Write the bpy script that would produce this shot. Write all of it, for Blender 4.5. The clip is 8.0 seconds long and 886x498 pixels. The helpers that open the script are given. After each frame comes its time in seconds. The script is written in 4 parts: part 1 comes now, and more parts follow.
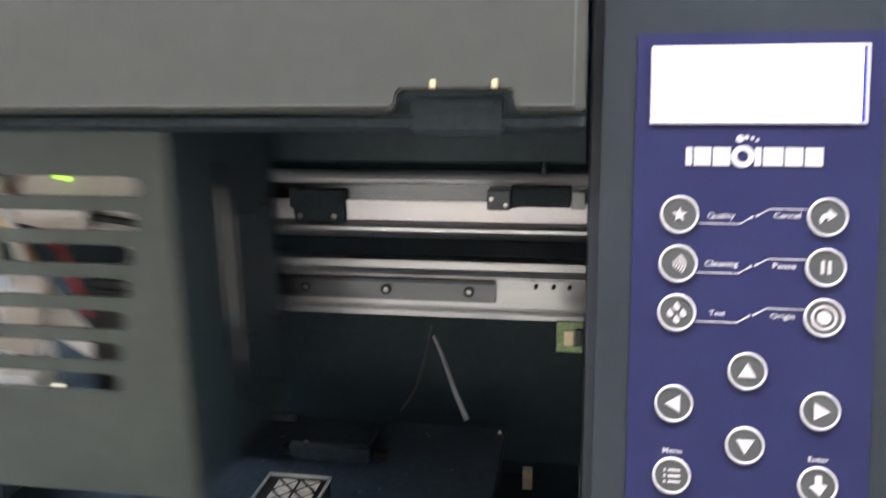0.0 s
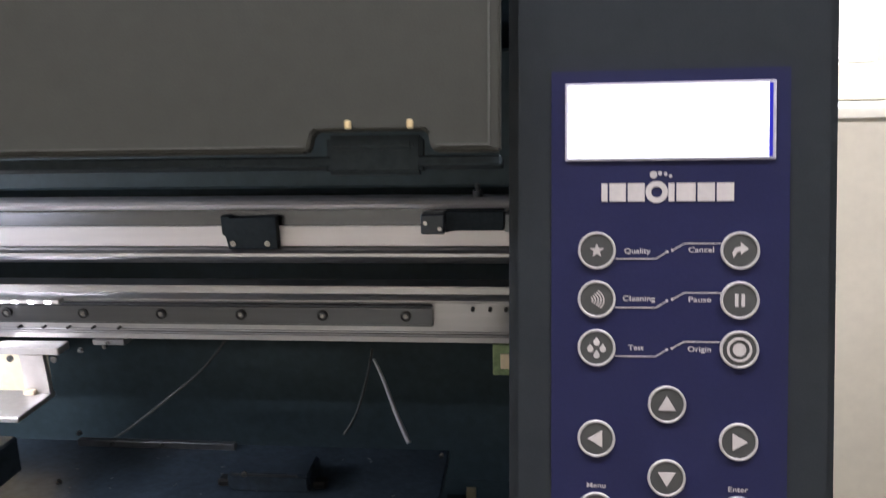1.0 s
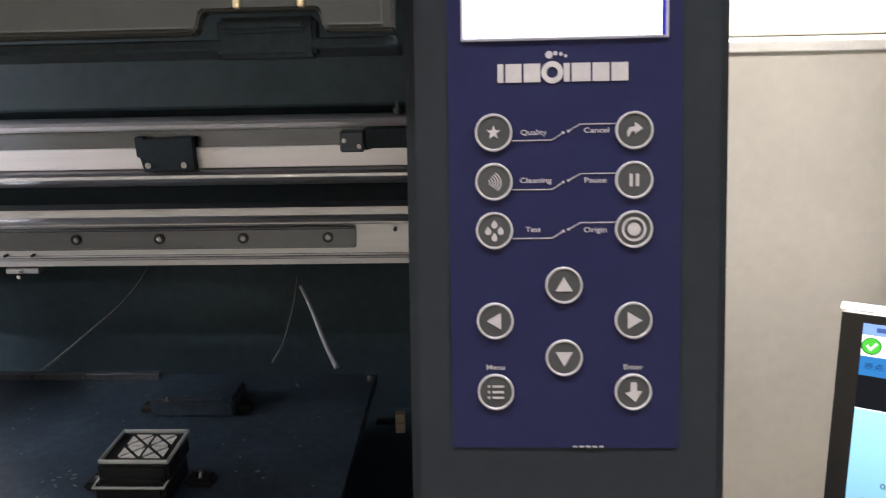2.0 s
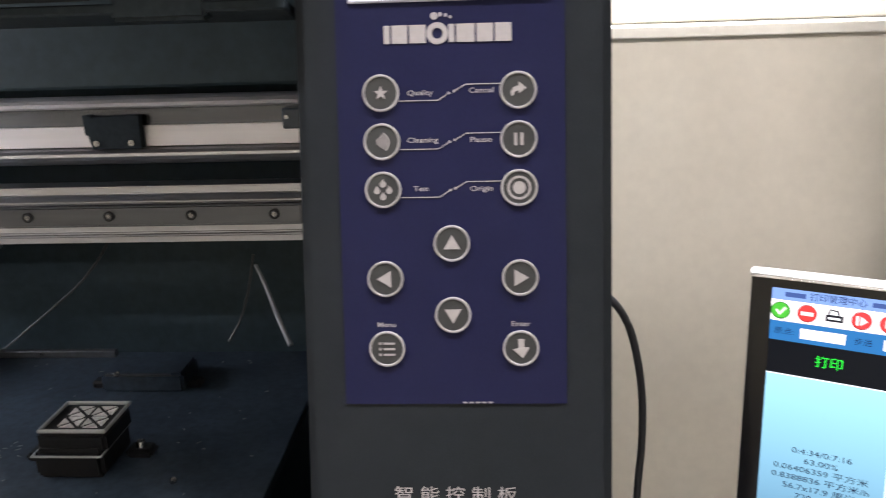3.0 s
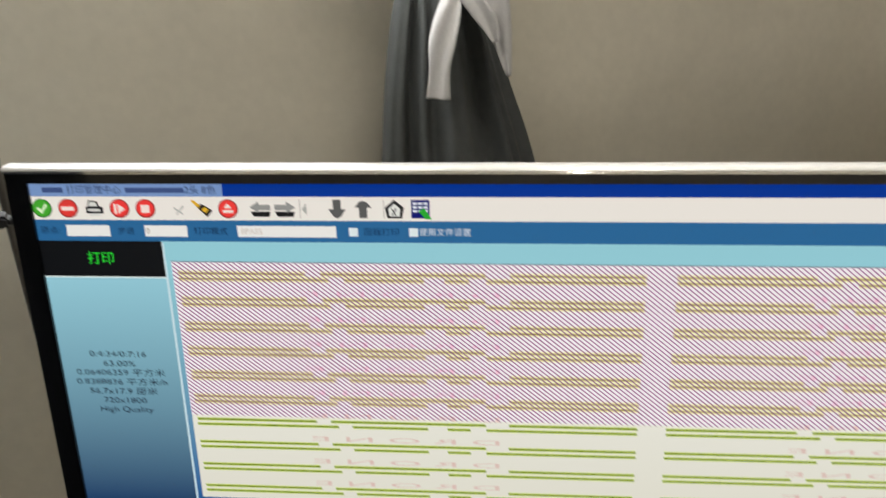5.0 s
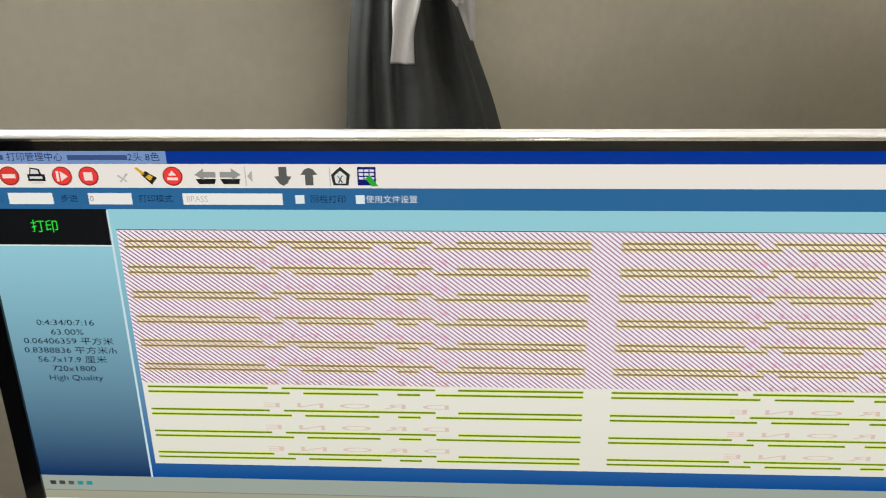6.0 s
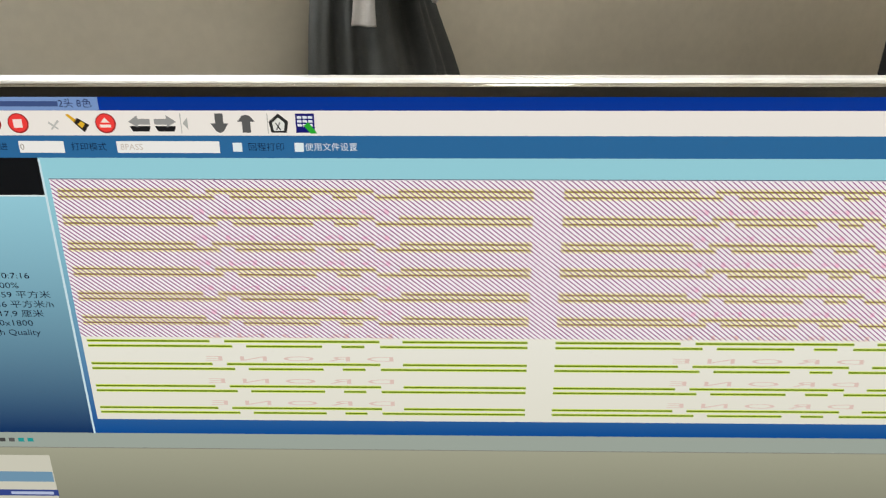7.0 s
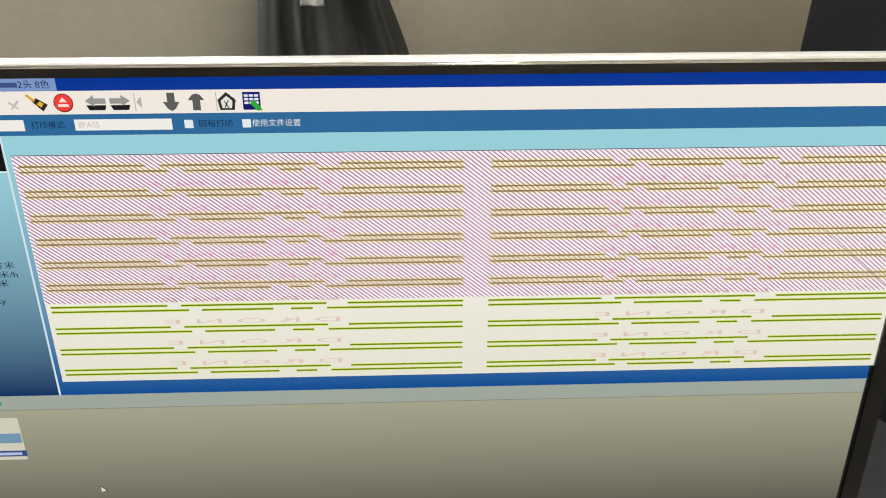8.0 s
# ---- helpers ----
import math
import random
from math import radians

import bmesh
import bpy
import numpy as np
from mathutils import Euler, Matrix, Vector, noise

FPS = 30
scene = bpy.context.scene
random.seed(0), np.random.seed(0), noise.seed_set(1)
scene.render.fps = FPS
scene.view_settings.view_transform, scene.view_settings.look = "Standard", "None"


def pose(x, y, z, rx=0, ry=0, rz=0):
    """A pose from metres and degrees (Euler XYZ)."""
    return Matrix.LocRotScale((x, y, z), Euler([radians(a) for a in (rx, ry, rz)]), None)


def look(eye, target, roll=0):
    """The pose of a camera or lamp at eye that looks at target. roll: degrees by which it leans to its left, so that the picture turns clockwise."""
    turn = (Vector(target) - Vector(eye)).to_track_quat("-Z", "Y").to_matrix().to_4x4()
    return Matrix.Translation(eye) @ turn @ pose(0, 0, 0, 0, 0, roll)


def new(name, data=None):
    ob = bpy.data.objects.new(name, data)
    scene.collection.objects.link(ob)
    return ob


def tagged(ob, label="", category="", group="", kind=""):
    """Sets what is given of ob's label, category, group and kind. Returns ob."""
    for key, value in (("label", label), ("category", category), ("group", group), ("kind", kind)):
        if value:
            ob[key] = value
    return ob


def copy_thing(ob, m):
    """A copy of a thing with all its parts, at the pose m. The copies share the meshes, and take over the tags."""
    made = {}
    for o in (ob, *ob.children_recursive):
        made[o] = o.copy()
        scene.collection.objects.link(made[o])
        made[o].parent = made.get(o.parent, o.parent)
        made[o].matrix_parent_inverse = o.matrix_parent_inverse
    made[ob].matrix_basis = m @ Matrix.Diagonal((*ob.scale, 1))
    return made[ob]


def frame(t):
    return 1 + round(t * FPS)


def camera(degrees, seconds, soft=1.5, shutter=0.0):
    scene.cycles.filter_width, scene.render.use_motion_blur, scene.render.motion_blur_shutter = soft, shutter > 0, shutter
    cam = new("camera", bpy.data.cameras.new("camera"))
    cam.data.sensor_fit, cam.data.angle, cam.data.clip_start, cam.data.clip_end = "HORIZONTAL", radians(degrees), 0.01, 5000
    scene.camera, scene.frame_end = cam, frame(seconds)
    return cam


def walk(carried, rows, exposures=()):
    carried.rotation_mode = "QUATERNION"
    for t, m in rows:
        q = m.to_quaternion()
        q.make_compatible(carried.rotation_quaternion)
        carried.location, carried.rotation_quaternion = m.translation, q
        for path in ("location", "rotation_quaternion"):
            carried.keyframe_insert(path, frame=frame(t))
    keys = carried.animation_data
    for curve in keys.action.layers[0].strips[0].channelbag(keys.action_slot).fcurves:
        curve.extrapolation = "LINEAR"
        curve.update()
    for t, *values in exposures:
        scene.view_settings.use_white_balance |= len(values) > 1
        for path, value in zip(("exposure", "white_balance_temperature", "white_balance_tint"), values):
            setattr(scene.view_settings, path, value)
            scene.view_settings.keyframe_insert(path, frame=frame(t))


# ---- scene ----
cam = camera(56.0, 8.0, soft=1.0, shutter=0.5)
PATH = [
    (0.0, -0.0598, -0.3097, 1.3632, 75.96, 0.89, 9.66),
    (0.2, -0.0547, -0.3103, 1.3744, 76.68, 1.09, 8.69),
    (0.5, -0.0425, -0.3112, 1.3841, 77.16, 1.59, 8.64),
    (0.7, -0.0446, -0.3080, 1.3815, 77.04, 1.56, 7.50),
    (1.0, -0.0475, -0.3028, 1.3750, 76.27, 1.51, 6.25),
    (1.2, -0.0482, -0.2947, 1.3645, 75.41, 1.52, 4.85),
    (1.5, -0.0482, -0.2930, 1.3516, 74.14, 1.44, 2.99),
    (1.7, -0.0425, -0.2977, 1.3504, 73.65, 1.43, 2.45),
    (2.8, 0.0094, -0.3135, 1.3346, 73.15, 1.44, 4.00),
    (3.0, 0.0166, -0.3128, 1.3344, 73.05, 1.80, 3.26),
    (3.5, 0.0403, -0.3121, 1.3343, 72.53, 2.21, -1.57),
    (3.7, 0.0590, -0.3103, 1.3288, 72.41, 2.20, -4.58),
    (4.0, 0.0929, -0.3048, 1.3232, 71.60, 1.91, -10.34),
    (4.2, 0.1160, -0.3058, 1.3229, 70.75, 1.49, -14.25),
    (4.5, 0.1453, -0.3131, 1.3195, 69.18, 0.57, -19.19),
    (4.7, 0.1599, -0.3141, 1.3162, 68.25, 0.48, -21.64),
    (5.0, 0.1709, -0.3150, 1.3103, 67.09, 0.16, -23.85),
    (5.2, 0.1695, -0.3140, 1.3160, 65.39, -0.17, -25.35),
    (6.3, 0.1857, -0.3243, 1.3098, 64.51, -0.45, -25.79),
    (6.5, 0.1879, -0.3263, 1.3088, 64.18, -0.53, -26.18),
    (7.0, 0.1922, -0.3277, 1.3009, 62.90, -1.00, -27.30),
    (7.5, 0.1911, -0.3446, 1.3035, 62.02, -1.14, -29.00),
    (8.0, 0.1850, -0.3601, 1.3109, 61.47, -1.35, -30.33),
]
EXPOSURES = [(0.0, 1.98, 5800, 15), (0.2, 2.03, 5800, 16), (0.35, 1.9, 5800, 16), (0.5, 1.78, 5820, 16), (0.65, 1.22, 5900, 16), (1.0, 0.76, 6030, 17), (1.5, 0.77, 6100, 16), (3.0, 0.65, 6200, 17), (3.5, 0.5, 6250, 16), (4.0, -0.16, 6450, 11), (4.5, -0.68, 6700, 8), (5.0, -0.38, 6700, 8), (5.6, -0.36, 6700, 8), (6.5, -0.38, 6700, 8), (7.2, -0.34, 6730, 8), (8.0, -0.26, 6780, 9)]
walk(cam, [(t, pose(x, y, z, rx, ry, rz)) for t, x, y, z, rx, ry, rz in PATH], EXPOSURES)
CEILING_WATTS, WINDOW_WATTS, PRINTER_WATTS, BED_FILL_WATTS = 18.0, 50.0, 1.3, 0.85

# ---- world, lamps, exposure ----
world = bpy.data.worlds.new("world")
scene.world = world
world.use_nodes = True
wn = world.node_tree
sky = wn.nodes.new("ShaderNodeTexSky")
sky.sky_type, sky.sun_disc, sky.sun_elevation, sky.sun_rotation = "NISHITA", False, radians(40), radians(20)
wn.nodes["Background"].inputs[1].default_value = 0.15
wn.links.new(sky.outputs[0], wn.nodes["Background"].inputs[0])


def lamp(name, m, sx, sy, watts, colour):
    data = bpy.data.lights.new(name, "AREA")
    data.shape, data.size, data.size_y, data.energy, data.color = "RECTANGLE", sx, sy, watts, colour
    ob = new(name, data)
    ob.matrix_world = m
    return ob


# ---- plan: sizes below are in plan units, K metres each; the panel's first button row is the origin ----
K, ZP, ZW = 0.72, 1.37, 1.30
LEAN_BACK = 11.8


def W(x, y, z):
    """World place of a plan place."""
    return Vector((K * x, K * y, K * (z - ZP) + ZW))


FLOOR, CEIL = ZP - ZW / K, ZP + (2.75 - ZW) / K
X0, X1, Y0, YW = -3.0, 3.2, -3.4, 1.1

# ---- materials ----


def mat(name, colour, rough=0.5, metal=0.0, grain=0.0, size=60.0, bump=0.0, stain=0.0, coat=0.0, stretch=(1, 1, 1), spec=0.5):
    """A surface with fine grain and broad stains in colour, gloss and relief; size is in waves a metre."""
    m = bpy.data.materials.new(name)
    m.use_nodes = True
    n, l = m.node_tree.nodes, m.node_tree.links
    b = n["Principled BSDF"]
    b.inputs["Roughness"].default_value, b.inputs["Metallic"].default_value = rough, metal
    b.inputs["Coat Weight"].default_value, b.inputs["Specular IOR Level"].default_value = coat, spec
    b.inputs["Base Color"].default_value = (*colour, 1)
    if grain or stain or bump:
        co = n.new("ShaderNodeTexCoord")
        mp = n.new("ShaderNodeMapping")
        mp.inputs["Scale"].default_value = stretch
        l.new(co.outputs["Object"], mp.inputs[0])
        fine, broad = n.new("ShaderNodeTexNoise"), n.new("ShaderNodeTexNoise")
        fine.inputs["Scale"].default_value, fine.inputs["Detail"].default_value = size, 4
        broad.inputs["Scale"].default_value, broad.inputs["Detail"].default_value = size / 12, 3
        l.new(mp.outputs[0], fine.inputs[0]), l.new(mp.outputs[0], broad.inputs[0])
        mix = n.new("ShaderNodeMix")
        mix.data_type, mix.blend_type = "RGBA", "MULTIPLY"
        mix.inputs["Factor"].default_value = 1.0
        mix.inputs[6].default_value = (*colour, 1)
        r1, r2 = n.new("ShaderNodeMapRange"), n.new("ShaderNodeMapRange")
        for r, w in ((r1, grain), (r2, stain)):
            r.inputs[1].default_value, r.inputs[2].default_value = 0.3, 0.7
            r.inputs[3].default_value, r.inputs[4].default_value = 1 - w, 1 + w * 0.6
        l.new(fine.outputs[0], r1.inputs[0]), l.new(broad.outputs[0], r2.inputs[0])
        mul = n.new("ShaderNodeMath")
        mul.operation = "MULTIPLY"
        l.new(r1.outputs[0], mul.inputs[0]), l.new(r2.outputs[0], mul.inputs[1])
        l.new(mul.outputs[0], mix.inputs[7])
        l.new(mix.outputs[2], b.inputs["Base Color"])
        rr = n.new("ShaderNodeMapRange")
        rr.inputs[3].default_value, rr.inputs[4].default_value = max(0.02, rough - 0.08), min(1, rough + 0.1)
        l.new(broad.outputs[0], rr.inputs[0]), l.new(rr.outputs[0], b.inputs["Roughness"])
        if bump:
            bp = n.new("ShaderNodeBump")
            bp.inputs["Strength"].default_value, bp.inputs["Distance"].default_value = bump, 0.001
            l.new(fine.outputs[0], bp.inputs["Height"]), l.new(bp.outputs[0], b.inputs["Normal"])
    return m


def glow(name, colour, strength=1.0, low=None, z0=0.0, z1=1.0, gloss=0.0):
    """A lit display colour; with low, it runs from low at height z0 to colour at z1 of its own mesh."""
    m = bpy.data.materials.new(name)
    m.use_nodes = True
    n, l = m.node_tree.nodes, m.node_tree.links
    b = n["Principled BSDF"]
    b.inputs["Base Color"].default_value = (0.01, 0.01, 0.01, 1)
    b.inputs["Roughness"].default_value, b.inputs["Specular IOR Level"].default_value = 0.4, gloss
    b.inputs["Emission Color"].default_value, b.inputs["Emission Strength"].default_value = (*colour, 1), strength
    if low:
        co, sp, mr, mx = (n.new("ShaderNode" + k) for k in ("TexCoord", "SeparateXYZ", "MapRange", "Mix"))
        mr.inputs[1].default_value, mr.inputs[2].default_value = K * z0, K * z1
        mx.data_type = "RGBA"
        mx.inputs[6].default_value, mx.inputs[7].default_value = (*low, 1), (*colour, 1)
        l.new(co.outputs["Object"], sp.inputs[0]), l.new(sp.outputs[2], mr.inputs[0])
        l.new(mr.outputs[0], mx.inputs[0]), l.new(mx.outputs[2], b.inputs["Emission Color"])
    return m


def lin(r, g, b):
    """Linear colour from display values 0 to 255."""
    return tuple(((c / 255 + 0.055) / 1.055) ** 2.4 if c > 10 else c / 255 / 12.92 for c in (r, g, b))


M_GREY = mat("powder coated dark grey steel", (0.042, 0.043, 0.039), 0.5, 0, 0.08, 1400, 0.06, 0.06, spec=0.14)
M_CASE = mat("powder coated black steel", (0.0185, 0.0225, 0.0275), 0.45, 0, 0.08, 1400, 0.06, 0.08, spec=0.14)
M_BLACK = mat("matt black steel", (0.028, 0.038, 0.046), 0.6, 0, 0.2, 300, 0.1, 0.1, spec=0.12)
M_DECK = mat("black lacquered plate", (0.042, 0.060, 0.084), 0.32, 0, 0.3, 200, 0.05, 0.4, spec=0.25)
M_BACK = mat("blue-black painted sheet steel", (0.044, 0.068, 0.080), 0.5, 0, 0.15, 120, 0.08, 0.10, spec=0.25)
# lid grey lightened in colour to make up for weak light on the carriage
M_COVER = mat("lightened grey-green sheet steel", (0.068, 0.079, 0.072), 0.5, 0, 0.08, 900, 0.06, 0.1, spec=0.2)
M_PLASTIC = mat("black plastic", (0.013, 0.013, 0.014), 0.42, 0, 0.1, 400, 0.1, spec=0.25)
M_BLUEBLK = mat("blue-black plastic block", (0.05, 0.065, 0.085), 0.4, 0, 0.1, 300, 0.1)
M_ALU = mat("brushed aluminium", (0.46, 0.46, 0.475), 0.3, 0.9, 0.08, 200, 0.15, 0.06, stretch=(0.03, 1, 1))
M_ALUW = mat("bare milled aluminium", (0.72, 0.70, 0.72), 0.45, 0.7, 0.06, 200, 0.1, 0.05, stretch=(0.03, 1, 1))
M_RAIL = mat("ground steel rail and recess shade", (0.12, 0.125, 0.135), 0.26, 1, 0.08, 200, 0.1, 0.10, stretch=(0.05, 1, 1))
M_STEEL = mat("zinc screw", (0.36, 0.36, 0.36), 0.25, 1)
M_SHEET = mat("folded sheet steel", (0.55, 0.53, 0.52), 0.45, 0.7, 0.06, 200, 0.05, 0.06)
M_GOLD = mat("brass pin", (0.80, 0.66, 0.42), 0.35, 1)
M_OVER = mat("blue membrane overlay", (0.0145, 0.0160, 0.0530), 0.4, 0, 0.05, 700, 0.05, 0.05, spec=0.12)
M_INK = mat("silver screen print", (0.40, 0.375, 0.38), 0.5, 0, 0.06, 500)
M_RING = mat("satin nickel ring", (0.37, 0.36, 0.37), 0.42, 0.3, 0.06, 400)
M_BTN = mat("dark grey button dome", (0.036, 0.038, 0.040), 0.45, 0, 0.08, 500)
M_SILVER = mat("silver plastic trim", (0.45, 0.44, 0.52), 0.35, 0.2)
M_LCD = glow("lit display window", (0.95, 0.96, 1.0), 1.5)
M_LCDEDGE = glow("blue display edge", (0.02, 0.02, 0.35), 0.8)
M_GREENPCB = mat("green circuit board", (0.24, 0.33, 0.16), 0.5, 0, 0.3, 300)
M_CREAM = mat("cream connector plastic", (0.85, 0.72, 0.50), 0.5, 0, 0.1, 300)
M_TUBE = mat("milky tube", (0.34, 0.36, 0.39), 0.4, 0, 0.1, 200)
M_DIMTUBE = mat("smoky tube", (0.040, 0.044, 0.046), 0.4, 0, 0.1, 200)
# lighter than the lid to carry its bevel highlight; also the handle cap
M_RIM = mat("light grey bevel glint and cap", (0.068, 0.069, 0.066), 0.45, 0, 0.1, 400, 0.05, 0.1, spec=0.2)
M_DUST = mat("pale dust", (0.26, 0.26, 0.25), 0.8)
M_DULL = mat("dull dark grey metal", (0.062, 0.068, 0.078), 0.4, 0.3, 0.2, 200, 0.1, 0.3)
M_RUBBER = mat("black cable rubber", (0.014, 0.014, 0.016), 0.45, 0, 0.1, 200)
M_WALL = mat("painted plaster", (0.66, 0.605, 0.50), 0.85, 0, 0.035, 70, 0.12, 0.06)
M_CEIL = mat("white ceiling paint", (0.78, 0.77, 0.74), 0.9, 0, 0.03, 60, 0.1, 0.03)
M_FLOOR = mat("grey floor tile", (0.35, 0.34, 0.32), 0.4, 0, 0.1, 40, 0.05, 0.15)
M_SILL = mat("white window sill", (0.84, 0.80, 0.70), 0.45, 0, 0.04, 60, 0.05, 0.05)
M_CURTAIN = mat("dark grey woven curtain", (0.088, 0.093, 0.092), 0.8, 0, 0.2, 700, 0.5, 0.1)
M_RIBBON = mat("white satin ribbon", (0.72, 0.70, 0.70), 0.5, 0, 0.05, 300, 0.2, 0.05)
M_TABLE = mat("black laminate table", (0.03, 0.03, 0.032), 0.45, 0, 0.08, 60, 0.05, 0.08)
M_BEZEL = mat("glossy black bezel", (0.006, 0.006, 0.008), 0.16, 0, 0.05, 300, 0, 0, coat=0.3)
# whitened base stands in for ceiling light reflected by the silver edge
M_CHROME = mat("silver edge whitened as highlight", (0.80, 0.79, 0.77), 0.2, 0.2, coat=0.4)
M_MIRROR = mat("mirror strip for bezel reflections", (0.90, 0.89, 0.88), 0.06, 1.0)
M_STICKER = mat("white paper sticker", (0.78, 0.77, 0.74), 0.6, 0, 0.05, 200)
M_CABINET = mat("black painted cabinet", (0.014, 0.014, 0.015), 0.55, 0, 0.15, 200, 0.1, 0.1, spec=0.12)
M_LEDLAMP = glow("white lamp dot and its reflection", (1.0, 0.97, 1.0), 8)
M_GREENLED = glow("green indicator light", (0.45, 1.0, 0.04), 0.9)
M_TUBELIGHT = glow("ceiling light diffuser", (1.0, 0.96, 0.90), 7)

# ---- mesh helpers ----


def box(bm, x0, x1, y0, y1, z0, z1, bevel=0.0, seg=1):
    v = bmesh.ops.create_cube(bm, size=1.0)["verts"]
    bmesh.ops.scale(bm, vec=(abs(x1 - x0), abs(y1 - y0), abs(z1 - z0)), verts=v)
    bmesh.ops.translate(bm, vec=((x0 + x1) / 2, (y0 + y1) / 2, (z0 + z1) / 2), verts=v)
    if bevel:
        e = list({e for a in v for e in a.link_edges})
        bmesh.ops.bevel(bm, geom=e, offset=bevel, segments=seg, affect="EDGES")
    return bm


def prism(bm, pts, d0, d1, axis="y"):
    """A closed outline, given in the two other axes, pulled from d0 to d1 along an axis."""
    put = {"y": lambda a, b, d: (a, d, b), "x": lambda a, b, d: (d, a, b), "z": lambda a, b, d: (a, b, d)}[axis]
    lo = [bm.verts.new(put(a, b, d0)) for a, b in pts]
    hi = [bm.verts.new(put(a, b, d1)) for a, b in pts]
    f = [bm.faces.new(lo), bm.faces.new(hi[::-1])]
    for i in range(len(pts)):
        j = (i + 1) % len(pts)
        f.append(bm.faces.new((lo[j], lo[i], hi[i], hi[j])))
    bmesh.ops.recalc_face_normals(bm, faces=f)
    return f


def disc(bm, x, z, r, y0, y1, seg=32, inner=0.0):
    """A round plate, or a ring, that faces along y."""
    c = [(math.cos(2 * math.pi * i / seg), math.sin(2 * math.pi * i / seg)) for i in range(seg)]
    if not inner:
        return prism(bm, [(x + r * a, z + r * b) for a, b in c], y0, y1)
    ring = [[bm.verts.new((x + q * a, y, z + q * b)) for a, b in c] for q, y in ((r, y1), (r, y0), (inner, y0), (inner, y1))]
    f = []
    for k in range(4):
        for i in range(seg):
            j = (i + 1) % seg
            f.append(bm.faces.new((ring[k][i], ring[k][j], ring[(k + 1) % 4][j], ring[(k + 1) % 4][i])))
    bmesh.ops.recalc_face_normals(bm, faces=f)


def smooth_line(pts, n=8):
    """Points on a smooth line through pts."""
    p = [Vector(q) for q in pts]
    out = []
    for i in range(len(p) - 1):
        a, b, c, d = p[max(i - 1, 0)], p[i], p[i + 1], p[min(i + 2, len(p) - 1)]
        for k in range(n):
            t = k / n
            out.append(0.5 * (2 * b + (c - a) * t + (2 * a - 5 * b + 4 * c - d) * t * t + (3 * b - a - 3 * c + d) * t ** 3))
    return out + [p[-1]]


def pipe(bm, pts, r, seg=8, n=8, r_end=None):
    line = smooth_line(pts, n)
    rings = []
    for i, p in enumerate(line):
        d = (line[min(i + 1, len(line) - 1)] - line[max(i - 1, 0)]).normalized()
        side = d.cross(Vector((0.31, 0.17, 0.93)) if abs(d.z) < 0.9 else Vector((0, 1, 0.1))).normalized()
        up = side.cross(d)
        q = r + ((r_end or r) - r) * i / (len(line) - 1)
        rings.append([bm.verts.new(p + q * (math.cos(2 * math.pi * k / seg) * side + math.sin(2 * math.pi * k / seg) * up)) for k in range(seg)])
    for a, b in zip(rings, rings[1:]):
        for k in range(seg):
            bm.faces.new((a[k], a[(k + 1) % seg], b[(k + 1) % seg], b[k])).smooth = True
    bm.faces.new(rings[0][::-1]), bm.faces.new(rings[-1])
    return bm


def stroke(bm, pts, w, y0, y1):
    """A flat line of width w through pts (x, z), with mitred corners."""
    p = [Vector(q) for q in pts]
    left, right = [], []
    for i, q in enumerate(p):
        a = (q - p[i - 1]).normalized() if i else None
        b = (p[i + 1] - q).normalized() if i < len(p) - 1 else None
        d = ((a or b) + (b or a)).normalized()
        nrm = Vector((-d.y, d.x)) * (w / 2 / max(0.5, d.dot(a or b)))
        left.append(tuple(q + nrm)), right.append(tuple(q - nrm))
    return prism(bm, left + right[::-1], y0, y1)


def part(name, bm, material, parent=None, label="", m=None):
    """Links a bmesh, in plan units of its parent's space, as one mesh object."""
    if isinstance(bm, bmesh.types.BMesh):
        data = bpy.data.meshes.new(name)
        bm.to_mesh(data)
        bm.free()
        data.transform(Matrix.Scale(K, 4))
        data.materials.append(material)
    else:
        data = bm
    ob = new(name, data)
    ob.parent = parent
    if m:
        ob.matrix_basis = Matrix.Translation(K * m.translation) @ m.to_3x3().to_4x4()
    if label:
        ob["label"] = label
    return ob


def thing(name, label, category, at=(0, 0, ZP), rx=0, ry=0, rz=0, group="", kind=""):
    ob = new(name)
    ob.empty_display_size = 0.05
    ob.matrix_basis = pose(*W(*at), rx, ry, rz)
    return tagged(ob, label, category, group, kind)


def cube_part(name, dims, material, parent, bevel=0.0, label="", seg=1):
    return part(name, box(bmesh.new(), *dims, bevel, seg), material, parent, label)


def lettering(body, height, x, z, y, width=None, align="CENTER", mirror=False, thick=0.0):
    """Words as a flat mesh that faces -y, of a capital height, with their middle or start at (x, z)."""
    c = bpy.data.curves.new("words", "FONT")
    c.body, c.align_x, c.align_y, c.size = body, align, "CENTER", 1.0
    c.resolution_u, c.offset = 3, thick
    o = bpy.data.objects.new("words", c)
    scene.collection.objects.link(o)
    bpy.context.view_layer.update()
    data = bpy.data.meshes.new_from_object(o.evaluated_get(bpy.context.evaluated_depsgraph_get()))
    bpy.data.objects.remove(o)
    bm = bmesh.new()
    bm.from_mesh(data)
    bpy.data.meshes.remove(data)
    xs = [v.co.x for v in bm.verts]
    sz = height / 0.72
    sx = sz if width is None else width / max(1e-6, max(xs) - min(xs))
    for v in bm.verts:
        a, b = v.co.x, v.co.y
        v.co = (x + (-a if mirror else a) * sx, y, z + b * sz)
    if mirror:
        bmesh.ops.reverse_faces(bm, faces=bm.faces)
    return bm

# ---- the room ----


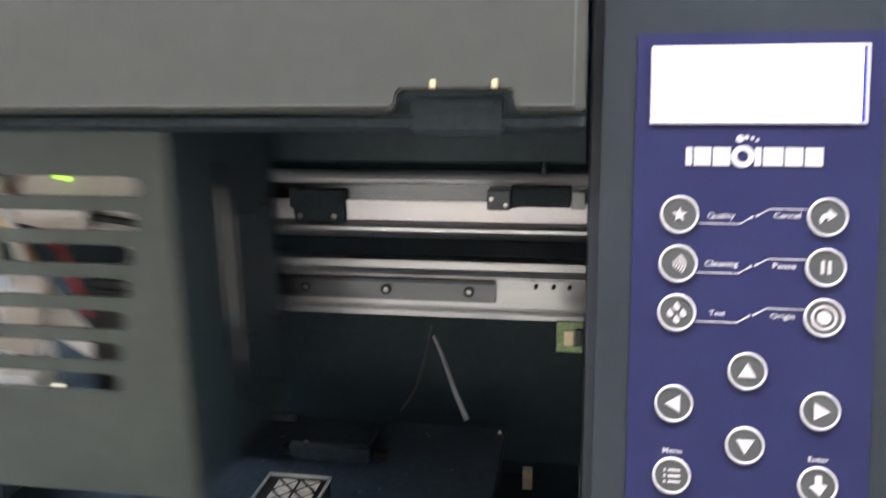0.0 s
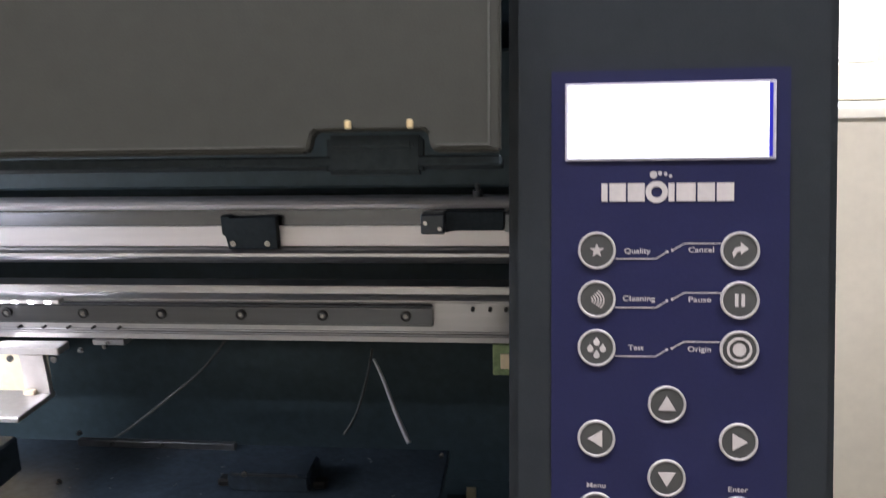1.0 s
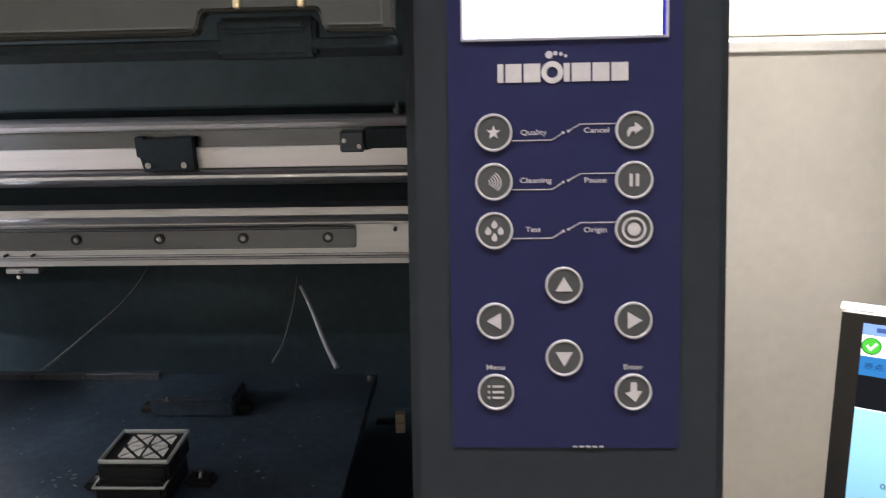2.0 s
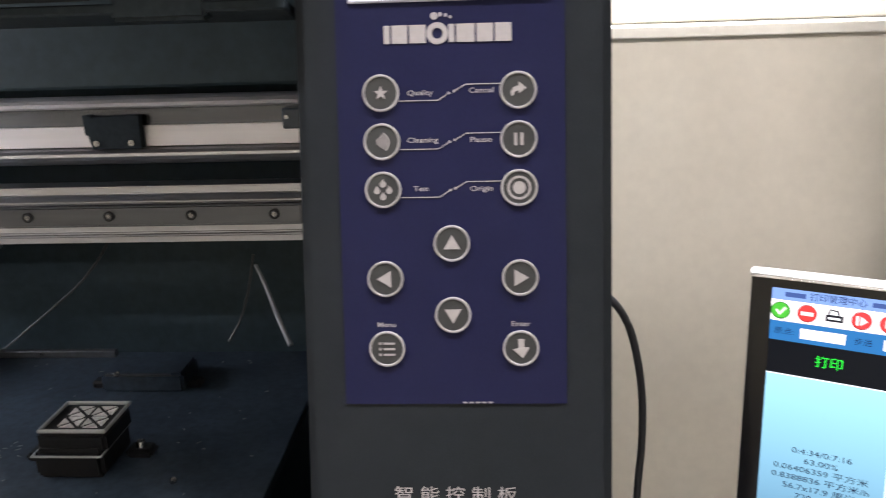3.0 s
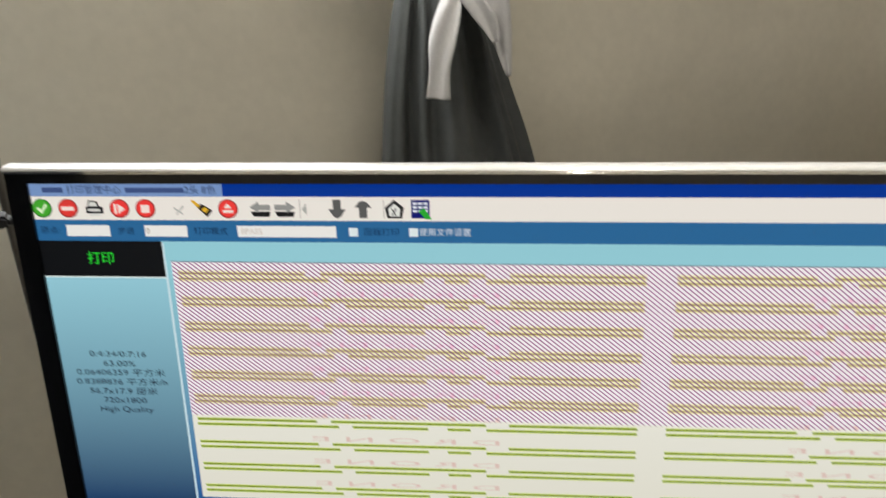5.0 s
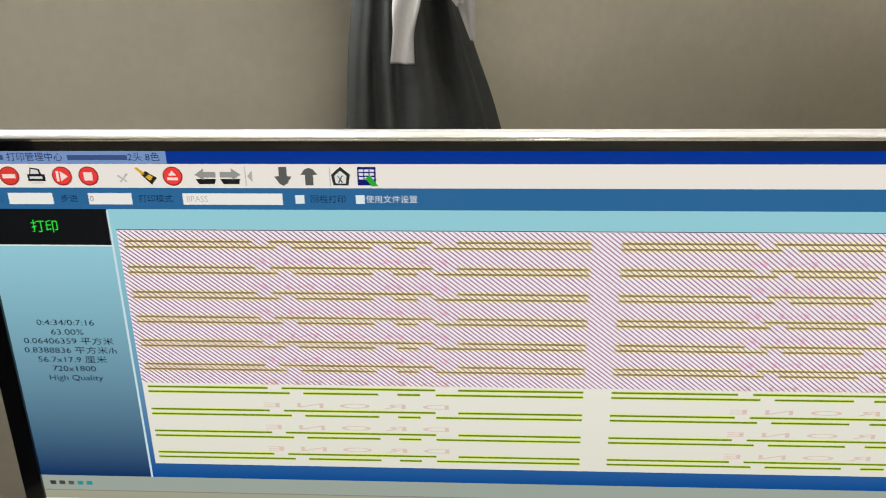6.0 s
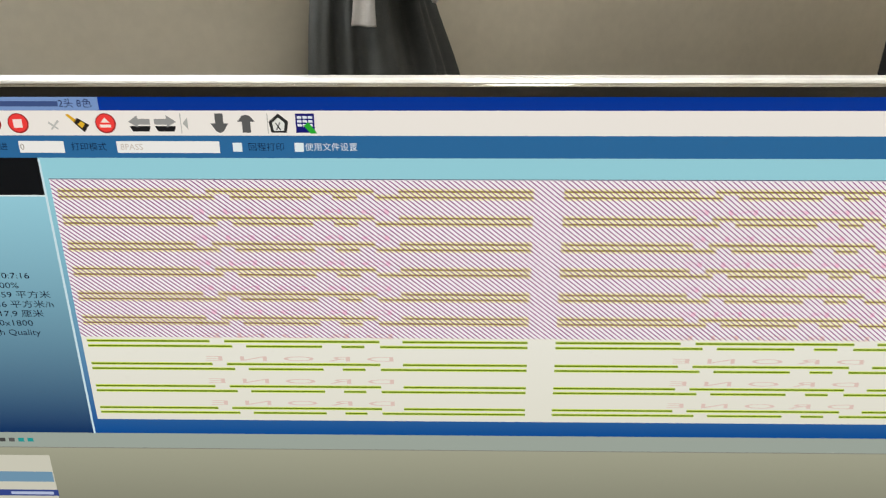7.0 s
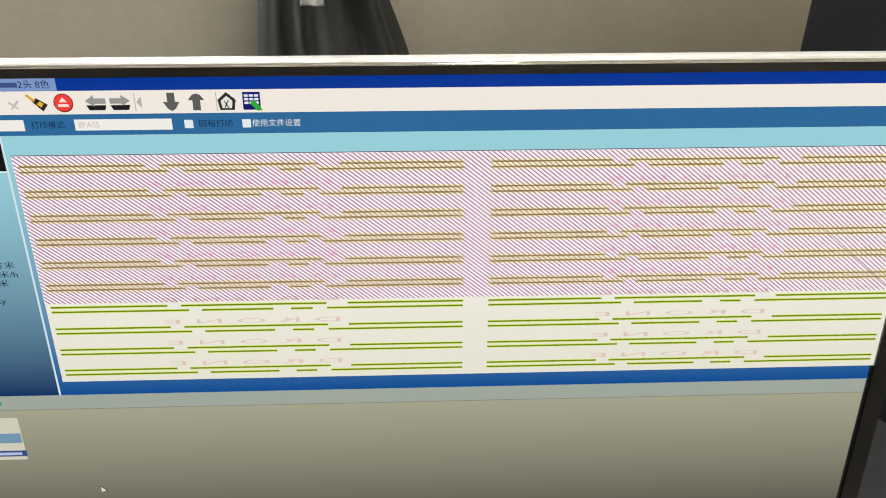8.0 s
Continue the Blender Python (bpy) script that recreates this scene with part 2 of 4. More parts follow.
def build_room():
    wl, wr, wb, wt = -1.5, 0.93, 1.337, 2.75
    bm = bmesh.new()
    for d in ((X0, wl, FLOOR, CEIL), (wr, X1, FLOOR, CEIL), (wl, wr, FLOOR, wb), (wl, wr, wt, CEIL)):
        box(bm, d[0], d[1], YW, YW + 0.30, d[2], d[3])
    bmesh.ops.translate(bm, vec=(0, 0, -ZP), verts=bm.verts)
    wall = part("wall_north", bm, M_WALL)
    walls = [(wall, "beige painted plaster wall with a window opening")]
    for name, d in (("wall_south", (X0, X1, Y0 - 0.2, Y0)), ("wall_west", (X0 - 0.2, X0, Y0, YW)), ("wall_east", (X1, X1 + 0.2, Y0, YW))):
        walls.append((part(name, box(bmesh.new(), *d, FLOOR - ZP, CEIL - ZP), M_WALL), "plain beige painted plaster wall"))
    walls.append((part("floor", box(bmesh.new(), X0, X1, Y0, YW, FLOOR - 0.1 - ZP, FLOOR - ZP), M_FLOOR), "grey tiled floor of the workshop"))
    walls.append((part("ceiling", box(bmesh.new(), X0, X1, Y0, YW, CEIL - ZP, CEIL + 0.1 - ZP), M_CEIL), "white painted flat ceiling"))
    for ob, label in walls:
        ob.location = (0, 0, ZW)
        tagged(ob, label, "wall" if "wall" in ob.name else ob.name, kind="structure")
    # window: frame, pane and sill in the opening
    win = thing("window_1", "white framed window above a cream sill", "window", (0, YW, wb), kind="structure")
    cube_part("window_sill", (wl, wr, -0.0060, 0.30, -0.004, 0.016), M_SILL, win, 0.002, "cream painted window sill", 2)
    fr = bmesh.new()
    box(fr, wl, wr, 0.13, 0.19, 0.018, 0.085, 0.003)
    box(fr, wl, wr, 0.13, 0.19, wt - wb - 0.07, wt - wb, 0.003)
    for x in (wl, -0.32, 0.50, wr - 0.06):
        box(fr, x, x + 0.06, 0.135, 0.185, 0.085, wt - wb - 0.07, 0.003)
    part("window_frame", fr, M_SILL, win, "cream painted window frame")
    cube_part("handle_bar", (0.28, 0.50, 0.115, 0.13, 0.088, 0.096), M_SILL, win, 0.002)
    glass = bpy.data.materials.new("clear pane")
    glass.use_nodes = True
    g = glass.node_tree.nodes["Principled BSDF"]
    g.inputs["Transmission Weight"].default_value, g.inputs["Roughness"].default_value, g.inputs["IOR"].default_value = 1.0, 0.0, 1.05
    for x in (wl + 0.06, -0.26, 0.56):
        p = cube_part("pane", (x, min(x + 0.76 if x > -1 else -0.32, wr - 0.06), 0.158, 0.162, 0.085, wt - wb - 0.07), glass, win)
        p.visible_shadow = False
    lamp("window_daylight", look(W(-0.29, YW + 0.42, 2.25), W(-0.29, YW - 0.40, 1.45)), K * 2.3, K * 1.1, WINDOW_WATTS, (0.94, 0.97, 1.0))
    # ceiling lights
    first = thing("ceiling_light", "white rectangular ceiling light, switched on", "ceiling light", (1.3, -0.35, CEIL), group="ceiling lights")
    cube_part("frame", (-0.92, 0.92, -0.12, 0.12, -0.05, -0.001), M_CEIL, first, 0.004)
    cube_part("diffuser", (-0.90, 0.90, -0.10, 0.10, -0.058, -0.051), M_TUBELIGHT, first, 0.002)
    copy_thing(first, pose(*W(-1.0, -0.35, CEIL)))
    for x in (1.3, -1.0):
        lamp("ceiling_lamp", pose(*W(x, -0.35, CEIL - 0.075)), K * 1.8, K * 0.2, CEILING_WATTS, (1.0, 0.97, 0.91))


# ---- the printer ----
SA, CA = math.sin(radians(LEAN_BACK)), math.cos(radians(LEAN_BACK))


def slant(y, z):
    """Place (y, z - ZP) in the upright plan of a place on the leaning front."""
    return CA * y + SA * z, CA * z - SA * y


def screw(parent, x, y, z, r, name="screw"):
    bm = bmesh.new()
    disc(bm, x, z, r, y - 0.0022, y, 12)
    disc(bm, x, z, r * 0.55, y - 0.0028, y - 0.0021, 6, r * 0.25)
    return part(name, bm, M_STEEL, parent)


def build_printer():
    pr = thing("printer", "large dark grey flatbed printer with its front open below the lid", "printer", (0, 0, ZP))
    # end housings
    lo, hi = slant(0.0008, -0.36), slant(0.0008, 0.30)
    side = [(lo[0], -0.452), (lo[0], lo[1]), hi, (hi[0] + 0.012, hi[1] + 0.012), (0.635, hi[1] + 0.012), (0.635, -0.452)]
    for name, x0, x1 in (("side_housing", -0.0805, 0.0838), ("side_housing", -1.79, -1.60)):
        bm = bmesh.new()
        prism(bm, side, x0, x1, "x")
        bmesh.ops.bevel(bm, geom=list(bm.edges), offset=0.005, segments=2, affect="EDGES")
        part(name, bm, M_CASE, pr)
    # lid with a notch, and painted bevel highlights along its edges
    tilt = Matrix.Rotation(radians(-LEAN_BACK), 4, "X")
    out = [(-1.595, 0.0505), (-0.1850, 0.0505), (-0.1828, 0.0522), (-0.1808, 0.0605), (-0.1795, 0.0617), (-0.1225, 0.0617), (-0.1212, 0.0605), (-0.1192, 0.0522), (-0.1170, 0.0505), (-0.0840, 0.0505), (-0.0840, 0.285), (-1.595, 0.285)]
    bm = bmesh.new()
    prism(bm, out, -0.014, -0.004)
    bmesh.ops.bevel(bm, geom=list(bm.edges), offset=0.0012, segments=2, affect="EDGES")
    lid = part("lid", bm, M_GREY, pr, "dark grey powder coated lid", tilt)
    bm = bmesh.new()
    box(bm, -0.176, -0.125, -0.004, 0.008, 0.040, 0.0605, 0.002, 2)
    box(bm, -0.172, -0.129, -0.009, -0.004, 0.052, 0.0575, 0.002, 2)
    part("handle", bm, M_BLACK, lid)
    for x in (-0.1617, -0.1297):
        bm = bmesh.new()
        box(bm, x - 0.0017, x + 0.0017, -0.0165, -0.013, 0.0622, 0.0667, 0.0006)
        part("pin", bm, M_GOLD, lid)
    cube_part("lid_lip", (-1.595, -0.0840, -0.003, 0.03, 0.044, 0.0495), M_BLACK, lid, 0.001)
    # thin lighter strips put the lid's bevel highlight into colour
    rim = bmesh.new()
    box(rim, -0.0905, -0.0893, -0.0146, -0.0138, 0.0545, 0.285)
    box(rim, -0.1165, -0.0893, -0.0146, -0.0138, 0.0533, 0.0544)
    box(rim, -1.59, -0.1852, -0.0146, -0.0138, 0.0533, 0.0542)
    part("rim", rim, M_RIM, lid)
    ty, tz = slant(-0.004, 0.285)
    cube_part("top_cover", (-1.598, -0.083, ty, 0.60, tz, tz + 0.02), M_GREY, pr, 0.004)
    # inside
    cube_part("back_panel", (-1.60, -0.0805, 0.56, 0.598, -0.80, tz), M_BACK, pr)
    cube_part("upper_cover", (-1.60, -0.0805, 0.375, 0.39, -0.030, 0.10), M_BACK, pr, 0.003)
    cube_part("deck", (-1.598, -0.160, -0.06, 0.40, -0.332, -0.322), M_DECK, pr, 0.001)
    cube_part("front_apron", (-1.598, -0.0825, -0.066, -0.05, -0.80, -0.334), M_CASE, pr, 0.002)
    bm = bmesh.new()
    box(bm, -0.578, -0.395, 0.384, 0.392, -0.322, -0.314, 0.001)
    lipped = part("deck_lip", bm, M_DULL, pr, "narrow grey edge strip")
    for x in (-0.536, -0.478):
        screw(lipped, x, 0.384, -0.317, 0.0022)
    cube_part("floor_pan", (-1.598, -0.0825, -0.049, 0.559, -0.4515, -0.446), M_BACK, pr)
    base = bmesh.new()
    for x0, x1 in ((-1.73, -1.66), (-0.125, -0.055)):
        box(base, x0, x1, 0.10, 0.42, FLOOR - ZP, -0.4525, 0.004)
    box(base, -1.60, -0.08, 0.2, 0.3, -1.3, -1.2, 0.004)
    part("stand", base, M_CASE, pr)
    # main beam, in section (y, z)
    def bar(name, sec, material, x0=-1.60, x1=-0.0805, bev=0.0012):
        b = bmesh.new()
        prism(b, sec, x0, x1, "x")
        if bev:
            bmesh.ops.bevel(b, geom=list(b.edges), offset=bev, segments=2, affect="EDGES")
        return part(name, b, material, pr)
    # lip highlight and recess shade are put into a brighter and a darker metal
    bar("beam_lip", [(0.374, -0.0365), (0.356, -0.0365), (0.352, -0.0385), (0.350, -0.0415), (0.351, -0.0450), (0.354, -0.0470), (0.374, -0.0470)], M_ALUW, bev=0)
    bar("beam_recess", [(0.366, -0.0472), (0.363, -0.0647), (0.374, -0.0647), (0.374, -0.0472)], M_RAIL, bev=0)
    bar("beam_web", [(0.360, -0.0648), (0.360, -0.0850), (0.374, -0.0850), (0.374, -0.0648)], M_ALUW, bev=0.0006)
    bar("beam_foot", [(0.374, -0.0860), (0.357, -0.0860), (0.353, -0.0872), (0.350, -0.0900), (0.3495, -0.0930), (0.3510, -0.0965), (0.3545, -0.0998), (0.361, -0.1023), (0.374, -0.1023)], M_ALU, bev=0)
    bar("rail_bed", [(0.347, -0.1225), (0.347, -0.1295), (0.351, -0.1315), (0.354, -0.1400), (0.354, -0.1715), (0.350, -0.1735), (0.350, -0.1800), (0.354, -0.1818), (0.374, -0.1818), (0.374, -0.1225)], M_ALU)
    rail = bar("linear_rail", [(0.3465, -0.1430), (0.3465, -0.1625), (0.349, -0.1640), (0.3538, -0.1640), (0.3538, -0.1415), (0.349, -0.1415)], M_RAIL, -1.58, -0.167)
    for i in range(16):
        x = -0.1932 - 0.0834 * i
        b = bmesh.new()
        disc(b, x, -0.1520, 0.0052, 0.3445, 0.3466, 20, 0.0036)
        part("screw_hole", b, M_PLASTIC, rail)
        screw(rail, x, 0.3463, -0.1520, 0.0024)
    for x in (-0.128, -0.111, -0.0955, -0.602, -0.575, -0.548, -0.521, -0.493):
        b = bmesh.new()
        disc(b, x, -0.146 if x > -0.2 else -0.1690, 0.0019 if x > -0.2 else 0.0014, 0.3482, 0.3542 if x > -0.2 else 0.3545, 12)
        part("hole_plug", b, M_PLASTIC, pr)
    # limit-switch bracket
    b = bmesh.new()
    prism(b, [(-0.374, -0.0525), (-0.3655, -0.0525), (-0.3650, -0.0545), (-0.3290, -0.0530), (-0.3180, -0.0530), (-0.3180, -0.0855), (-0.3680, -0.0855), (-0.3705, -0.0720), (-0.3735, -0.0715)], 0.3495, 0.3595)
    bmesh.ops.bevel(b, geom=list(b.edges), offset=0.0008, segments=1, affect="EDGES")
    br = part("bracket", b, M_BLACK, pr)
    for x in (-0.3625, -0.3278):
        screw(br, x, 0.3497, -0.0795, 0.0030)
    # sensor block with its arm
    sensor = cube_part("sensor_block", (-0.1735, -0.1510, 0.330, 0.350, -0.0668, -0.0475), M_BLUEBLK, pr, 0.0015, "blue-grey sensor block")
    for x, z in ((-0.1690, -0.0555), (-0.1555, -0.0610)):
        screw(sensor, x, 0.3302, z, 0.0022)
    b = bmesh.new()
    prism(b, [(-0.151, -0.0455), (-0.0960, -0.0455), (-0.0960, -0.0640), (-0.1430, -0.0640), (-0.151, -0.0660)], 0.334, 0.350)
    bmesh.ops.bevel(b, geom=list(b.edges), offset=0.001, segments=1, affect="EDGES")
    part("sensor_arm", b, M_BLACK, pr)
    cube_part("sensor_tip", (-0.0955, -0.0825, 0.336, 0.350, -0.0660, -0.0490), M_TUBE, pr, 0.001)
    b = bmesh.new()
    disc(b, -0.122, 0, 0.0048, 0, 0.006, 16)
    disc(b, -0.122, 0, 0.0022, 0.006, 0.012, 12)
    bmesh.ops.rotate(b, matrix=Matrix.Rotation(radians(90), 3, "X"), verts=b.verts)
    bmesh.ops.translate(b, vec=(0, 0.362, -0.0366), verts=b.verts)
    part("knob", b, M_DULL, pr)
    board = cube_part("circuit_board", (-0.1055, -0.0815, 0.285, 0.289, -0.187, -0.158), M_GREENPCB, pr, 0.0006, "green circuit board")
    cube_part("chip", (-0.0985, -0.0900, 0.2825, 0.2849, -0.180, -0.166), M_CREAM, board, 0.0006, "pale chip")
    cube_part("socket", (-0.0885, -0.0830, 0.2815, 0.2849, -0.1800, -0.1640), M_DULL, board, 0.0006)
    # tubes and a hanging cable behind the beam
    part("tube", pipe(bmesh.new(), [(-0.2480, 0.445, -0.236), (-0.236, 0.436, -0.258), (-0.2200, 0.419, -0.291), (-0.2045, 0.403, -0.3165)], 0.0018, 8, 6, 0.0032), M_TUBE, pr, "milky plastic tube")
    part("tube", pipe(bmesh.new(), [(-0.2500, 0.448, -0.225), (-0.258, 0.446, -0.262), (-0.270, 0.44, -0.300), (-0.285, 0.435, -0.325)], 0.0014, 8, 6), M_DIMTUBE, pr)
    part("cable", pipe(bmesh.new(), [(-0.398, 0.44, -0.17), (-0.416, 0.44, -0.212), (-0.450, 0.44, -0.252), (-0.492, 0.44, -0.286), (-0.546, 0.44, -0.327), (-0.58, 0.45, -0.350)], 0.0014, 8, 6), M_DIMTUBE, pr)
    # pump block behind the deck, connectors on the tower side
    b = bmesh.new()
    box(b, -0.372, -0.288, 0.300, 0.345, -0.322, -0.302, 0.003, 2)
    pump = part("pump_block", b, M_DECK, pr)
    # grey strip along the block's top front edge
    cube_part("grey_edge", (-0.366, -0.300, 0.2994, 0.3010, -0.3040, -0.3018), M_DULL, pump)
    for x in (-0.379, -0.281):
        cube_part("lug", (x - 0.007, x + 0.007, 0.308, 0.322, -0.322, -0.314), M_PLASTIC, pump, 0.002)
    for z in (-0.392, -0.3795):
        cube_part("connector", (-0.1435, -0.1330, 0.405, 0.415, z - 0.0055, z + 0.0055), M_CREAM, pr, 0.0006, "cream connector")
    cube_part("connector_bracket", (-0.165, -0.1435, 0.406, 0.415, -0.388, -0.384), M_BLACK, pr)
    # bright sheet brackets under the beam, farther along
    for sx in (-0.60, -0.98):
        b = bmesh.new()
        box(b, sx - 0.017, sx + 0.053, 0.325, 0.347, -0.1905, -0.1825, 0.001)
        prism(b, [(sx + 0.006, -0.190), (sx + 0.032, -0.190), (sx + 0.0345, -0.2345), (sx + 0.0085, -0.2345)], 0.330, 0.336)
        box(b, sx - 0.100, sx + 0.036, 0.272, 0.338, -0.2400, -0.2345, 0.001)
        bk = part("sheet_bracket", b, M_SHEET, pr, "folded bright steel bracket")
        cube_part("cream_tab", (sx - 0.012, sx + 0.012, 0.265, 0.271, -0.2560, -0.2400), M_CREAM, bk, 0.0008, "cream plastic tab")
        cube_part("tab", (sx + 0.0085, sx + 0.0210, 0.3240, 0.3299, -0.2345, -0.2290), M_CREAM, bk, 0.0008)
        cube_part("lit_plate", (sx - 0.130, sx - 0.010, 0.400, 0.404, -0.2700, -0.2050), M_CREAM, bk, 0.001, "cream sheet behind the bracket")
        cube_part("white_strip", (sx - 0.120, sx - 0.016, 0.268, 0.271, -0.2480, -0.2420), M_SHEET, bk, 0.0006)
        for x in (0.000, 0.0475):
            screw(bk, sx + x, 0.326, -0.1945, 0.0035)
    # belt stop under the beam
    stop = cube_part("belt_stop", (-0.5250, -0.4900, 0.352, 0.370, -0.1890, -0.1830), M_ALU, pr, 0.001)
    screw(stop, -0.5080, 0.3518, -0.1860, 0.0020)
    screw(pr, -0.5250, 0.3750, -0.1990, 0.0024, "bolt")
    bars = bmesh.new()
    box(bars, -1.55, -0.58, 0.15, 0.29, -0.300, -0.262, 0.002)
    part("platen", bars, M_DECK, pr)
    # fixings that catch the light
    for x, y, z in ((-0.552, 0.35, -0.288), (-0.550, 0.30, -0.318), (-0.575, 0.25, -0.318), (-0.166, 0.377, -0.317), (-0.237, 0.135, -0.3165), (-0.352, 0.296, -0.300), (-0.535, 0.345, -0.192)):
        b = bmesh.new()
        disc(b, x, z, 0.0019, y - 0.003, y, 10)
        disc(b, x, z, 0.0030, y, y + 0.001, 12)
        part("bolt", b, M_STEEL, pr)
    # lamp strip inside, behind the lid
    inner = cube_part("lamp_bar", (-1.50, -0.62, 0.045, 0.060, 0.055, 0.062), M_SHEET, pr, 0.001)
    for i in range(22):
        cube_part("diode_glow", (-0.640 - 0.04 * i, -0.632 - 0.04 * i, 0.049, 0.056, 0.0530, 0.0548), M_LEDLAMP, inner, 0.0008)
    lamp("printer_lamp", look(W(-1.12, 0.0525, ZP + 0.050), W(-1.12, 0.32, ZP - 0.14)), K * 0.70, K * 0.01, PRINTER_WATTS, (0.97, 0.97, 1.0))
    # added fill without a fixture, brightens the brackets under the beam
    lamp("bed_fill", look(W(-0.98, 0.24, ZP - 0.13), W(-0.98, 0.27, ZP - 0.30)), K * 0.70, K * 0.02, BED_FILL_WATTS, (1.0, 0.98, 0.96))
    # glowing dots added on the rail bed in place of the lamp bar's reflection
    strip = cube_part("reflected_strip", (-1.45, -0.545, 0.335, 0.345, -0.1395, -0.1345), M_SHEET, pr, 0.0008)
    for i in range(32):
        cube_part("diode_glow", (-0.560 - 0.0178 * i, -0.554 - 0.0178 * i, 0.3335, 0.3352, -0.1388, -0.1358), M_LEDLAMP, strip, 0.0006)
    # dust and lint on the deck
    rng = random.Random(7)
    b = bmesh.new()
    for _ in range(90):
        x, y, s = rng.uniform(-0.56, -0.17), rng.uniform(0.02, 0.38), rng.uniform(0.0003, 0.0008)
        if rng.random() < 0.10:
            x, y, s = rng.gauss(-0.405, 0.010), rng.gauss(0.19, 0.010), s * 1.2
        a = rng.uniform(0, math.pi)
        e = rng.uniform(1, 3)
        prism(b, [(x + s * (e * math.cos(a) * i - math.sin(a) * j), y + s * (e * math.sin(a) * i + math.cos(a) * j)) for i, j in ((-1, -0.5), (1, -0.5), (1, 0.5), (-1, 0.5))], -0.3222, -0.3214, "z")
    tagged(part("dust", b, M_DUST, pr), kind="stuff")
    # right side: vent slot, socket plate, sticker
    bm = bmesh.new()
    prism(bm, [(0.0895, -0.120), (0.1045, -0.120), (0.0775, -0.223), (0.0625, -0.223)], 0.0838, 0.0930, "x")
    part("side_handle", bm, M_PLASTIC, pr)
    cube_part("handle_band", (0.0930, 0.0940, 0.084, 0.099, -0.1415, -0.1385), M_STEEL, pr, 0.0008)
    cube_part("handle_cap", (0.0838, 0.0932, 0.0893, 0.1047, -0.1198, -0.1180), M_RIM, pr, 0.0008)
    cube_part("socket_plate", (0.0838, 0.094, 0.505, 0.545, -0.375, -0.262), M_PLASTIC, pr, 0.002)
    cube_part("sticker", (0.0838, 0.0848, 0.365, 0.512, -0.376, -0.303), M_STICKER, pr, 0.0002, "white paper sticker")
    return pr


def icon_star(r, spikes=5, inner=0.42):
    return [(r * (1 if i % 2 == 0 else inner) * math.sin(math.pi * i / spikes), r * (1 if i % 2 == 0 else inner) * math.cos(math.pi * i / spikes)) for i in range(2 * spikes)]


